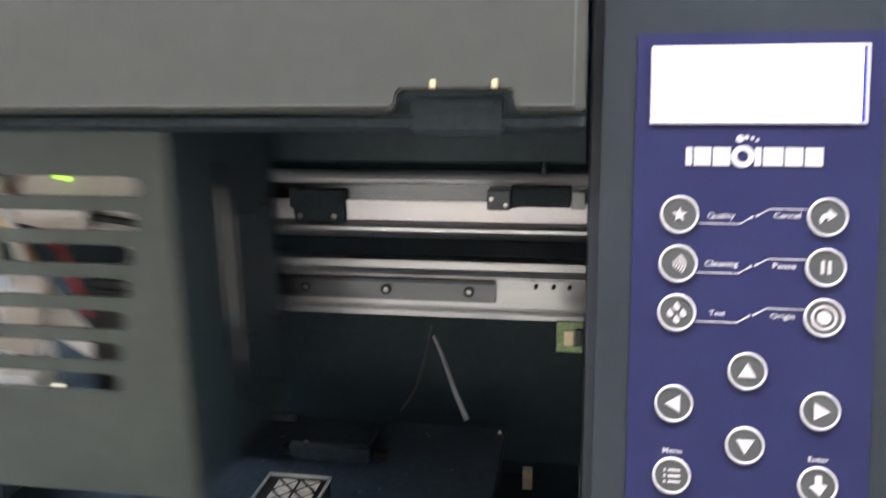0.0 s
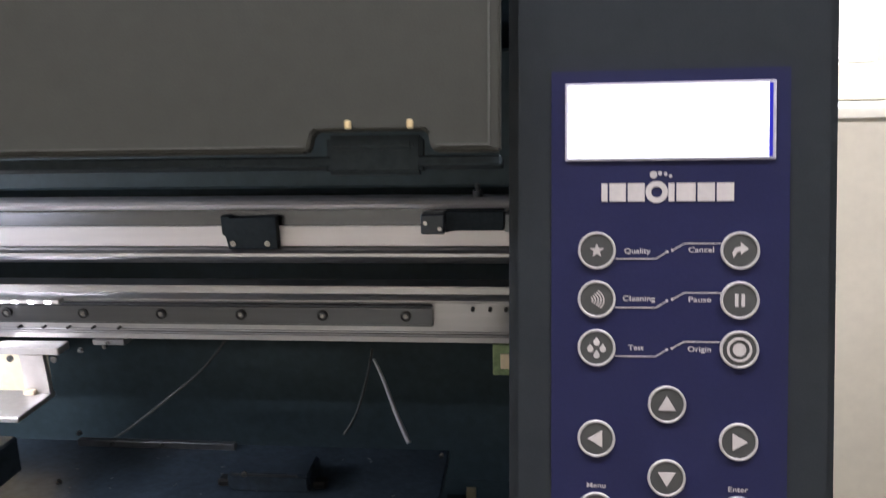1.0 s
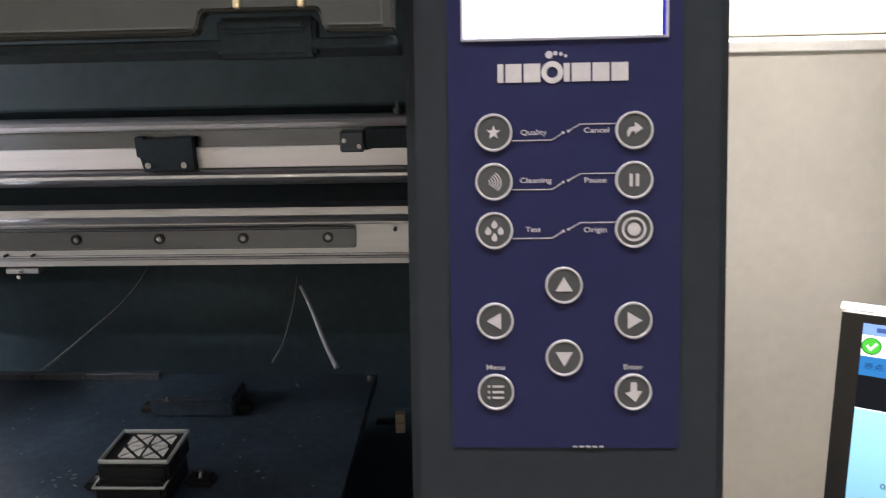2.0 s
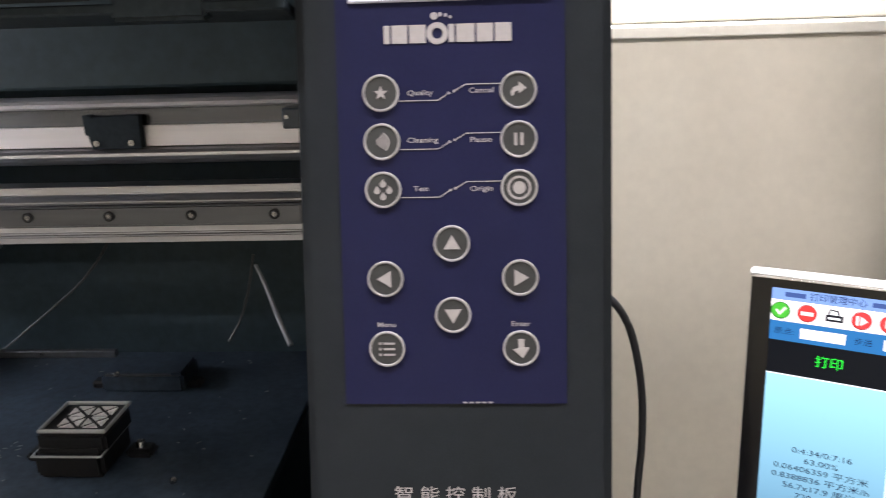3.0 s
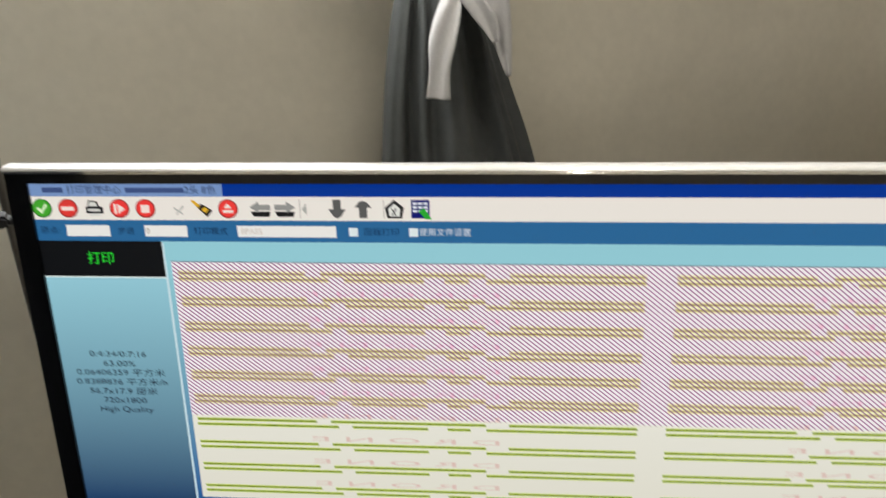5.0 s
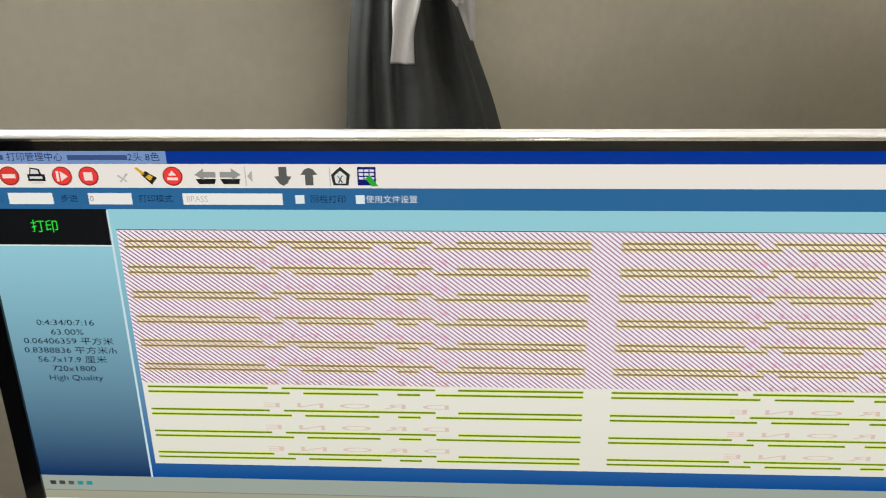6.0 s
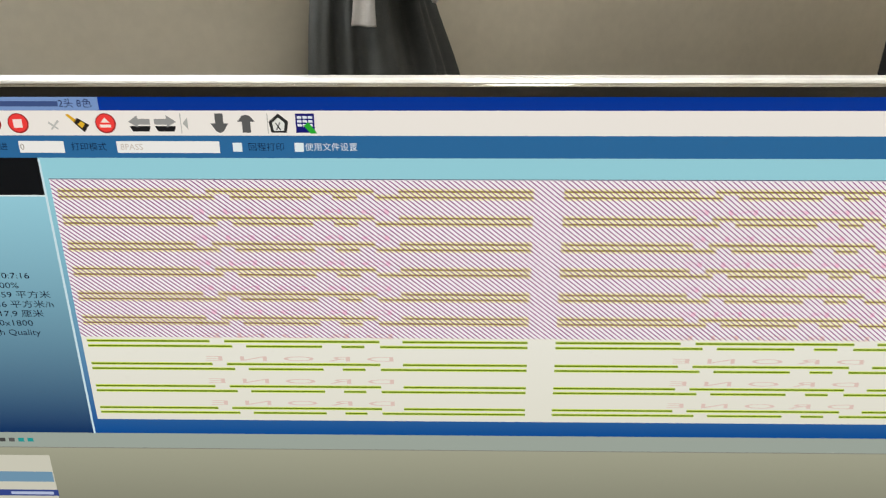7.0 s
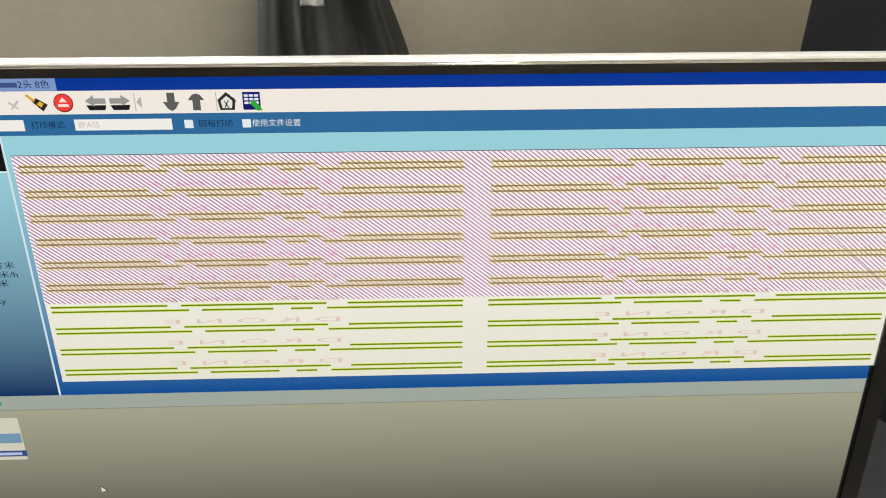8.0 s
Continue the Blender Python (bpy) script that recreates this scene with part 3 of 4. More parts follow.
def build_panel():
    cp = thing("control_panel", "dark blue membrane control panel with round buttons and lit display", "control panel", (0, 0, ZP), rx=-LEAN_BACK)
    b = bmesh.new()
    prism(b, [(-0.0585, -0.1645), (0.0595, -0.1645), (0.0595, 0.0915), (-0.0585, 0.0915)], 0.0, 0.0010)
    part("overlay", b, M_OVER, cp)
    # display
    b = bmesh.new()
    box(b, -0.0516, 0.0524, -0.0012, -0.0002, 0.0457, 0.0850, 0.0004)
    lcd = part("display", b, M_SILVER, cp, "silver framed display, lit white")
    cube_part("lit_window", (-0.0503, 0.0488, -0.0016, -0.0013, 0.0470, 0.0837), M_LCD, lcd)
    cube_part("display_edge", (0.0489, 0.0506, -0.0016, -0.0013, 0.0470, 0.0837), M_LCDEDGE, lcd)
    # maker's mark as plain shapes
    mark = new("emblem")
    mark.parent, mark["label"] = cp, "silver printed maker's mark"
    x = -0.0332
    for w in (0.0030, 0.0082, 0.0084, 0, 0.0030, 0.0094, 0.0084, 0.0084):
        b = bmesh.new()
        if w:
            box(b, x, x + w, -0.0005, 0.0002, 0.0250, 0.0342)
        else:
            disc(b, x + 0.0050, 0.0297, 0.0056, -0.0005, 0.0002, 20, 0.0028)
        part("block", b, M_INK, mark)
        x += w + 0.0010 if w else 0.0108
    for dx, dz, r in ((-0.0072, 0.0385, 0.0019), (-0.0040, 0.0392, 0.0011), (-0.0012, 0.0388, 0.0009), (0.0012, 0.0378, 0.0008)):
        b = bmesh.new()
        disc(b, dx, dz, r, -0.0005, 0.0002, 12)
        part("dot", b, M_INK, mark)
    # buttons
    first = None
    spots = [(-0.0355, 0.0, "star"), (0.0355, 0.0, "turn"), (-0.0355, -0.025, "waves"), (0.0355, -0.025, "pause"), (-0.0355, -0.050, "drops"), (0.0355, -0.050, "target"), (0, -0.0786, "up"), (-0.0355, -0.0970, "left"), (0.0355, -0.0970, "right"), (0, -0.1165, "down"), (-0.0355, -0.1345, "menu"), (0.0355, -0.1345, "hand")]
    rb, db = bmesh.new(), bmesh.new()
    disc(rb, 0, 0, 0.0096, -0.0016, 0.0002, 40, 0.0083)
    bmesh.ops.bevel(rb, geom=list(rb.edges), offset=0.0003, segments=1, affect="EDGES")
    disc(db, 0, 0, 0.0083, -0.0010, 0.0002, 40)
    ring_ob = dome = None
    for x, z, kind in spots:
        m = Matrix.Translation((x, 0, z))
        if dome is None:
            dome = part("button", db, M_BTN, cp, "", m)
            ring_ob = part("ring", rb, M_RING, dome)
            one = dome
        else:
            one = part("button", dome.data, None, cp, "", m)
            part("ring", ring_ob.data, None, one)
        b = bmesh.new()
        y0, y1 = -0.0015, -0.0009
        if kind == "star":
            prism(b, icon_star(0.0038), y0, y1)
        elif kind == "turn":
            prism(b, [(-0.0034, -0.0034), (-0.0038, -0.0010), (-0.0026, 0.0014), (0.0002, 0.0022), (0.0002, 0.0042), (0.0042, 0.0010), (0.0002, -0.0020), (0.0002, -0.0002), (-0.0016, -0.0008), (-0.0024, -0.0024)], y0, y1)
        elif kind == "waves":
            for r in (0.0022, 0.0036, 0.0050, 0.0064, 0.0078):
                stroke(b, [(-0.0042 + r * math.cos(a), -0.0004 + 0.8 * r * math.sin(a)) for a in np.linspace(-0.7, 0.9, 9)], 0.0007, y0, y1)
        elif kind == "pause":
            for dx in (-0.0016, 0.0016):
                box(b, dx - 0.0008, dx + 0.0008, y0, y1, -0.0032, 0.0032)
        elif kind == "drops":
            for dx, dz in ((0, 0.0030), (-0.0032, -0.0004), (0.0032, -0.0004), (0, -0.0036)):
                prism(b, [(dx, dz + 0.0026)] + [(dx + 0.0016 * math.cos(a), dz - 0.0002 + 0.0016 * math.sin(a)) for a in np.linspace(0.5, -math.pi - 0.5, 11)], y0, y1)
        elif kind == "target":
            disc(b, 0, 0, 0.0033, y0, y1, 24)
            disc(b, 0, 0, 0.0062, y0, y1, 32, 0.0050)
        elif kind in ("up", "down", "left", "right"):
            t = {"up": 0, "left": 90, "down": 180, "right": 270}[kind]
            r = Matrix.Rotation(radians(t), 2)
            prism(b, [tuple(r @ Vector(q)) for q in ((-0.0044, -0.0030), (0.0044, -0.0030), (0, 0.0044))], y0, y1)
        elif kind == "menu":
            for dz in (-0.0030, 0, 0.0030):
                box(b, -0.0018, 0.0042, y0, y1, dz - 0.0005, dz + 0.0005)
                box(b, -0.0042, -0.0030, y0, y1, dz - 0.0006, dz + 0.0006)
        else:
            prism(b, [(-0.0014, 0.0050), (0.0018, 0.0050), (0.0018, 0.0006), (0.0044, 0.0004), (0.0010, -0.0052), (-0.0042, -0.0006), (-0.0014, 0.0002)], y0, y1)
        part("symbol", b, M_INK, one)
    # printed lines and words
    for z in (0, -0.025, -0.050):
        b = bmesh.new()
        stroke(b, [(-0.0262, z - 0.0042), (-0.0058, z - 0.0042), (-0.0008, z - 0.0010)], 0.0005, -0.0004, 0.0002)
        stroke(b, [(0.0028, z + 0.0004), (0.0084, z + 0.0036), (0.0264, z + 0.0036)], 0.0005, -0.0004, 0.0002)
        disc(b, -0.0002, z - 0.0006, 0.0007, -0.0004, 0.0002, 10)
        disc(b, 0.0024, z + 0.0002, 0.0007, -0.0004, 0.0002, 10)
        part("printed_line", b, M_INK, cp)
    for word, x, z, w in (("Quality", -0.0152, -0.0003, 0.0132), ("Cancel", 0.0166, 0.0003, 0.0126), ("Cleaning", -0.0143, -0.0246, 0.0162), ("Pause", 0.0160, -0.0249, 0.0112), ("Test", -0.0156, -0.0498, 0.0078), ("Origin", 0.0160, -0.0502, 0.0116), ("Menu", -0.0355, -0.1216, 0.0096), ("Enter", 0.0355, -0.1216, 0.0098)):
        part("printed_word", lettering(word, 0.0027, x, z, -0.0004, w, thick=0.012), M_INK, cp)
    part("printed_word", lettering("智 能 控 制 板", 0.0062, -0.0005, -0.2150, 0.0005, 0.066, thick=0.004), M_INK, cp)
    b = bmesh.new()
    for i in range(5):
        box(b, 0.0045 + 0.0034 * i, 0.0068 + 0.0034 * i, -0.0004, 0.0002, -0.1642, -0.1634)
    part("fine_print", b, M_INK, cp)
    return cp


def build_carriage():
    """The print carriage, its origin at the right end of its front, on the beam."""
    ca = thing("print_carriage", "dark grey slotted print carriage with white ink tubes inside", "print carriage", (-0.38, 0.12, ZP))
    # slotted cover
    w, z0, z1 = 0.40, -0.262, 0.036
    b = bmesh.new()
    cuts = [(-0.0040 - 0.0258 * i - 0.0150, -0.0040 - 0.0258 * i, -0.024 - 0.0056 * i) for i in range(7)]
    zs = [z1] + [v for lo, hi, _ in cuts for v in (hi, lo)] + [z0]
    for k in range(0, len(zs), 2):
        box(b, -w, 0, 0, 0.0035, zs[k + 1], zs[k])
    for lo, hi, xr in cuts:
        box(b, xr, 0, 0, 0.0035, lo, hi)
        box(b, -w, -w + 0.03, 0, 0.0035, lo, hi)
        # rounded slot ends
        h = (hi - lo) / 2
        for k in range(6):
            a0, a1 = math.pi / 2 * k / 6, math.pi / 2 * (k + 1) / 6
            for s in (1, -1):
                prism(b, [(xr, lo + h + s * h), (xr - h + h * math.cos(a1), lo + h + s * h * math.sin(a1)), (xr - h + h * math.cos(a0), lo + h + s * h * math.sin(a0))], 0, 0.0035)
    part("cover", b, M_COVER, ca, "grey cover with seven long slots")
    cube_part("side_plate", (-0.004, 0, 0.0036, 0.20, z0, z1), M_BACK, ca)
    cube_part("side_plate", (-w, -w + 0.004, 0.0036, 0.20, z0, z1), M_BACK, ca)
    cube_part("top_plate", (-w + 0.004, -0.004, 0.0036, 0.20, z1 - 0.004, z1), M_BLACK, ca)
    cube_part("back_plate", (-w + 0.004, -0.004, 0.150, 0.160, z0 + 0.02, z1 - 0.004), M_BLACK, ca)
    for y, za, zb in ((0.075, -0.005, -0.165), (0.088, -0.025, -0.215)):
        part("silver_rod", pipe(bmesh.new(), [(0.004, y, za), (0.004, y, (za + zb) / 2), (0.004, y, zb)], 0.0018, 6, 2), M_STEEL, ca)
    for x0, x1, y in ((0, 0.006, 0.12), (0, 0.006, 0.17)):
        for z in (-0.06, -0.17, -0.235):
            cube_part("side_screw", (x0, x1, y, y + 0.005, z, z + 0.005), M_STEEL, ca, 0.001)
    # white ink tubes
    white, tan = mat("white ink tube", (0.80, 0.78, 0.74), 0.4, 0, 0.05, 200), mat("ribbon cable", (0.46, 0.42, 0.39), 0.5, 0, 0.1, 200)
    for i, (x, dx) in enumerate(((-0.210, -0.006), (-0.200, -0.002), (-0.190, 0.004), (-0.180, 0.026))):
        part("ink_tube", pipe(bmesh.new(), [(x, 0.05, 0.03), (x + dx * 0.3, 0.048, -0.04), (x + dx, 0.044, -0.10), (x + dx * 1.4, 0.042, -0.175)], 0.0042, 8, 6), white, ca)
    b = bmesh.new()
    for i in range(5):
        disc(b, -0.232 + 0.017 * i, -0.186, 0.0088, 0.03, 0.06, 14)
    box(b, -0.245, -0.150, 0.032, 0.058, -0.196, -0.182, 0.002)
    part("damper_block", b, white, ca)
    for x, z, tw in ((-0.150, 0.0, 0.07), (-0.085, -0.004, 0.10), (-0.30, -0.08, 0.05)):
        b = bmesh.new()
        prism(b, [(x - tw / 2, z + 0.04), (x + tw / 2, z + 0.035), (x + tw / 2 + 0.02, z - 0.05), (x + 0.01, z - 0.075), (x - tw / 2 - 0.012, z - 0.035)], 0.070, 0.0715)
        part("ribbon_cable", b, tan, ca)
    b = bmesh.new()
    prism(b, [(-0.19, -0.10), (-0.165, -0.09), (-0.12, -0.145), (-0.085, -0.18), (-0.10, -0.185), (-0.16, -0.15)], 0.062, 0.0635)
    part("ribbon_cable", b, white, ca)
    for x0, x1, z0b, z1b in ((-0.150, -0.07, -0.045, 0.025), (-0.36, -0.27, -0.11, -0.02), (-0.185, -0.125, -0.15, -0.08), (-0.085, -0.03, -0.028, 0.02)):
        b = bmesh.new()
        prism(b, [(x0, z0b), (x1 - 0.02, z0b - 0.012), (x1, z1b), (x0 + 0.03, z1b)], 0.026, 0.0275)
        part("ribbon_cable", b, tan, ca)
    for x, z in ((-0.275, -0.075), (-0.285, -0.125), (-0.300, -0.17)):
        cube_part("circuit_block", (x, x + 0.032, 0.055, 0.065, z - 0.018, z + 0.018), white, ca, 0.002)
    for colour, pts in (((0.40, 0.03, 0.03), [(-0.20, 0.06, 0.01), (-0.17, 0.055, -0.03), (-0.13, 0.05, -0.07), (-0.11, 0.05, -0.13)]), ((0.55, 0.30, 0.03), [(-0.27, 0.06, 0.03), (-0.24, 0.05, -0.01), (-0.17, 0.05, -0.06), (-0.14, 0.05, -0.12)]), ((0.12, 0.12, 0.45), [(-0.33, 0.05, 0.02), (-0.28, 0.045, -0.05), (-0.31, 0.045, -0.10)]), ((0.02, 0.02, 0.02), [(-0.10, 0.05, 0.03), (-0.14, 0.045, -0.03), (-0.06, 0.05, -0.05)])):
        part("wire", pipe(bmesh.new(), pts, 0.0032, 6, 6), mat("wire insulation", colour, 0.4), ca)
    for x in (-0.1715, -0.0985):
        cube_part("indicator", (x, x + 0.0055, 0.016, 0.020, -0.0105, -0.0065), M_GREENLED, ca, 0.001)
    b = bmesh.new()
    box(b, -0.11, -0.02, 0.045, 0.14, -0.215, -0.10, 0.006, 2)
    part("print_head", b, M_PLASTIC, ca)
    # bearing block that runs on the rail
    cube_part("bearing_block", (-0.30, -0.06, 0.2005, 0.2245, -0.168, -0.140), M_STEEL, ca, 0.002)
    return ca


def build_cap_station():
    cs = thing("capping_station", "black capping station with a clear rim and grey mesh pad", "capping station", (-0.327, 0.172, ZP - 0.322))
    b = bmesh.new()
    box(b, -0.029, 0.029, -0.028, 0.028, 0.0, 0.026, 0.004, 2)
    box(b, -0.027, 0.031, -0.022, 0.030, 0.020, 0.038, 0.003, 2)
    part("housing", b, M_PLASTIC, cs)
    rim = mat("translucent grey rubber rim", (0.40, 0.42, 0.41), 0.25)
    b = bmesh.new()
    for d in ((-0.026, 0.032, -0.021, -0.0185), (-0.026, 0.032, 0.0285, 0.031), (-0.026, -0.0235, -0.021, 0.031), (0.0295, 0.032, -0.021, 0.031)):
        box(b, d[0], d[1], d[2], d[3], 0.038, 0.0415, 0.0008)
    part("rim", b, rim, cs, "pale rubber rim")
    b = bmesh.new()
    for d in ((-0.0296, 0.0296, -0.0290, -0.0278), (-0.0296, 0.0296, 0.0278, 0.0290), (-0.0296, -0.0284, -0.0278, 0.0278), (0.0284, 0.0296, -0.0278, 0.0278)):
        box(b, d[0], d[1], d[2], d[3], 0.0205, 0.0222)
    part("gasket", b, rim, cs)
    pad = mat("white sponge pad", (0.62, 0.60, 0.58), 0.8, 0, 0.2, 400, 0.3)
    cube_part("lattice", (-0.017, 0.028, -0.016, 0.026, 0.034, 0.0392), M_PLASTIC, cs)
    for i in range(2):
        for j in range(2):
            cx, cy, h, gap = -0.0045 + 0.0200 * i, -0.0045 + 0.0190 * j, 0.0086, 0.0021
            for dx, dy in ((1, 0), (-1, 0), (0, 1), (0, -1)):
                tip = (cx + dx * gap, cy + dy * gap)
                base = [(cx + dx * h + dy * k * (h - gap), cy + dy * h + dx * k * (h - gap)) for k in (1, -1)]
                b = bmesh.new()
                prism(b, [tip] + base, 0.0388, 0.0401, "z")
                part("pad", b, pad, cs)
    for x, y in ((-0.040, 0.006), (0.044, 0.012)):
        lug = bmesh.new()
        box(lug, x - 0.012, x + 0.012, y - 0.009, y + 0.009, 0.0, 0.008, 0.003, 2)
        part("lug", lug, M_PLASTIC, cs)
        s = bmesh.new()
        bmesh.ops.create_cone(s, cap_ends=True, segments=12, radius1=0.0045, radius2=0.0035, depth=0.005, matrix=Matrix.Translation((x, y, 0.0105)))
        part("screw", s, M_STEEL, cs)
    return cs


# ---- cables ----


def build_cables():
    thin = thing("power_cable", "thin dark grey cable hanging down behind the printer", "cable", (0.127, 0.66, ZP))
    pts = [(-0.012, 0.0, 1.0), (-0.008, 0.0, 0.4), (-0.004, 0, 0.05), (0.001, 0, -0.10), (0.006, 0, -0.25), (0.010, 0, -0.40), (0.020, 0, -0.62), (0.045, 0.01, -0.85), (0.05, 0.02, FLOOR - ZP + 0.01)]
    part("cord", pipe(bmesh.new(), pts, 0.0056, 8, 8), mat("dark grey cord", (0.11, 0.10, 0.085), 0.5, 0, 0.1, 200), thin)
    usb = thing("data_cable", "black data cable plugged into the printer's side", "cable", (0.094, 0.525, 1.065))
    plug = bmesh.new()
    prism(plug, [(0.0, -0.010), (0.036, -0.010), (0.055, -0.006), (0.055, 0.004), (0.036, 0.009), (0.0, 0.010)], -0.012, 0.012)
    bmesh.ops.bevel(plug, geom=list(plug.edges), offset=0.003, segments=2, affect="EDGES")
    part("plug", plug, M_PLASTIC, usb)
    part("cord", pipe(bmesh.new(), [(0.050, 0, -0.003), (0.069, -0.002, -0.008), (0.091, -0.008, -0.045), (0.104, -0.02, -0.11), (0.106, -0.03, -0.18), (0.099, -0.05, -0.27), (0.10, -0.08, -0.42), (0.10, -0.1, -0.457)], 0.0048, 8, 8), M_RUBBER, usb)


# ---- curtain and ribbon ----


def build_curtain():
    cu = thing("curtain", "dark grey woven curtain gathered by a white ribbon", "curtain", (0, 0.98, ZP))
    levels = [(2.70, 0.80, 0.24, 0.055), (2.2, 0.80, 0.20, 0.055), (1.75, 0.80, 0.155, 0.055), (1.50, 0.805, 0.118, 0.05), (1.38, 0.815, 0.098, 0.05), (1.31, 0.834, 0.068, 0.048), (1.270, 0.841, 0.060, 0.046), (1.235, 0.844, 0.066, 0.046), (1.17, 0.857, 0.092, 0.05), (1.05, 0.873, 0.124, 0.052), (0.90, 0.896, 0.158, 0.055), (0.6, 0.925, 0.21, 0.058), (0.1, 0.94, 0.22, 0.06), (FLOOR + 0.02, 0.94, 0.22, 0.06)]
    path = smooth_line([(z, cx, hw) for z, cx, hw, _ in levels], 5)
    rng = random.Random(4)
    n, folds = 220, [(rng.uniform(0, 2 * math.pi), k, rng.uniform(0.5, 1.0) * (1.25 if k < 9 else 0.45)) for k in (4, 7, 11, 16, 21)]
    b = bmesh.new()
    rings = []
    for p in path:
        z, cx, hw = p
        tight = max(0.0, 1 - abs(z - 1.275) / 0.10)
        ring = []
        for i in range(n):
            a = 2 * math.pi * i / n
            w = sum(s * math.sin(k * a + ph + 0.6 * math.sin(2 * a + k) + 0.25 * (z - 1.27)) for ph, k, s in folds) / 2.0
            f = 1 + (0.62 - 0.56 * tight) * w * (0.6 + 0.4 * abs(math.sin(a)))
            ring.append(b.verts.new((cx + hw * math.cos(a) * (1 + 0.05 * w), (0.05 + 0.02 * (1 - tight)) * math.sin(a) * f, z - ZP)))
        rings.append(ring)
    for r0, r1 in zip(rings, rings[1:]):
        for i in range(n):
            b.faces.new((r0[i], r0[(i + 1) % n], r1[(i + 1) % n], r1[i])).smooth = True
    bmesh.ops.recalc_face_normals(b, faces=b.faces)
    part("drape", b, M_CURTAIN, cu)
    rod = bmesh.new()
    pipe(rod, [(-1.45, 0, 2.72 - ZP), (0, 0, 2.72 - ZP), (1.15, 0, 2.72 - ZP)], 0.012, 10, 2)
    ro = thing("curtain_rod", "steel curtain rod over the window", "curtain rod", (0, 0.98, ZP))
    part("rod", rod, M_STEEL, ro)
    for x in (-1.4, 1.1):
        cube_part("bracket", (x - 0.01, x + 0.01, 0, 0.12, 2.72 - ZP - 0.01, 2.72 - ZP + 0.01), M_STEEL, ro)


def strip(bm, pts, widths, thick=0.0025, across=(1, 0, 0), n=8):
    """A ribbon through pts, of a width at each, its breadth along 'across'."""
    line = smooth_line(pts, n)
    ws = [w for w in smooth_line([(w, 0, 0) for w in widths], n)]
    rings = []
    for i, p in enumerate(line):
        d = (line[min(i + 1, len(line) - 1)] - line[max(i - 1, 0)]).normalized()
        s = (Vector(across) - d * d.dot(Vector(across))).normalized()
        nrm = d.cross(s)
        w = ws[i].x / 2
        row = []
        for k in range(9):
            u = -1 + k / 4
            row.append(p + s * (w * u) + nrm * (0.0035 * math.cos(u * 4 + i * 0.15)))
        rings.append([bm.verts.new(q + nrm * thick) for q in row] + [bm.verts.new(q - nrm * thick) for q in row[::-1]])
    m = len(rings[0])
    for a, b in zip(rings, rings[1:]):
        for k in range(m):
            bm.faces.new((a[k], a[(k + 1) % m], b[(k + 1) % m], b[k])).smooth = True
    bm.faces.new(rings[0][::-1]), bm.faces.new(rings[-1])
    return bm


def build_ribbon():
    ri = thing("ribbon", "white satin ribbon tied in a bow round the curtain", "ribbon", (0.843, 0.98, 1.269))
    b = bmesh.new()
    n, m = 72, 9
    rings = []
    for i in range(n):
        a = 2 * math.pi * i / n
        row = []
        for k in range(m):
            u = -1 + 2 * k / (m - 1)
            q = 1.0 + 0.022 * math.cos(u * 7 + 0.8 * math.sin(2 * a)) + 0.012 * math.sin(9 * a + 3 * u) - 0.02 * u * u
            tz = 0.0235 * u * (1 + 0.08 * math.sin(3 * a)) - 0.010 * math.cos(a)
            row.append((0.069 * q * math.cos(a), 0.066 * q * math.sin(a), tz))
        rings.append([b.verts.new(p) for p in row] + [b.verts.new((0.95 * x, 0.95 * y, z)) for x, y, z in row[::-1]])
    for i in range(n):
        p, q = rings[i], rings[(i + 1) % n]
        for k in range(2 * m):
            b.faces.new((p[k], p[(k + 1) % (2 * m)], q[(k + 1) % (2 * m)], q[k])).smooth = True
    bmesh.ops.recalc_face_normals(b, faces=b.faces)
    part("band", b, M_RIBBON, ri)
    side = (0.90, -0.44, 0)
    part("knot", box(bmesh.new(), -0.020, 0.016, -0.108, -0.062, -0.036, -0.002, 0.010, 3), M_RIBBON, ri)
    part("loop", strip(bmesh.new(), [(-0.004, -0.092, -0.020), (0.004, -0.104, 0.012), (0.016, -0.108, 0.040), (0.024, -0.108, 0.058)], [0.020, 0.046, 0.056, 0.040], across=side), M_RIBBON, ri)
    part("loop", strip(bmesh.new(), [(0.012, -0.112, 0.056), (0.036, -0.124, 0.036), (0.053, -0.128, -0.004), (0.063, -0.127, -0.050), (0.075, -0.126, -0.104), (0.090, -0.127, -0.173)], [0.030, 0.048, 0.048, 0.044, 0.034, 0.010], across=side), M_RIBBON, ri)
    part("tail", strip(bmesh.new(), [(-0.002, -0.099, -0.020), (-0.016, -0.109, -0.057), (-0.029, -0.110, -0.108), (-0.034, -0.109, -0.156), (-0.036, -0.108, -0.207)], [0.020, 0.040, 0.046, 0.036, 0.042], across=side), M_RIBBON, ri)
    part("tail", strip(bmesh.new(), [(-0.003, -0.106, -0.020), (0.0105, -0.120, -0.034), (0.030, -0.130, -0.058), (0.046, -0.135, -0.080), (0.059, -0.137, -0.110)], [0.022, 0.030, 0.034, 0.030, 0.014], across=side), M_RIBBON, ri)


# ---- monitor and table ----
U0, U1, V0, V1 = -0.0032, 0.6562, -0.0014, 0.3710


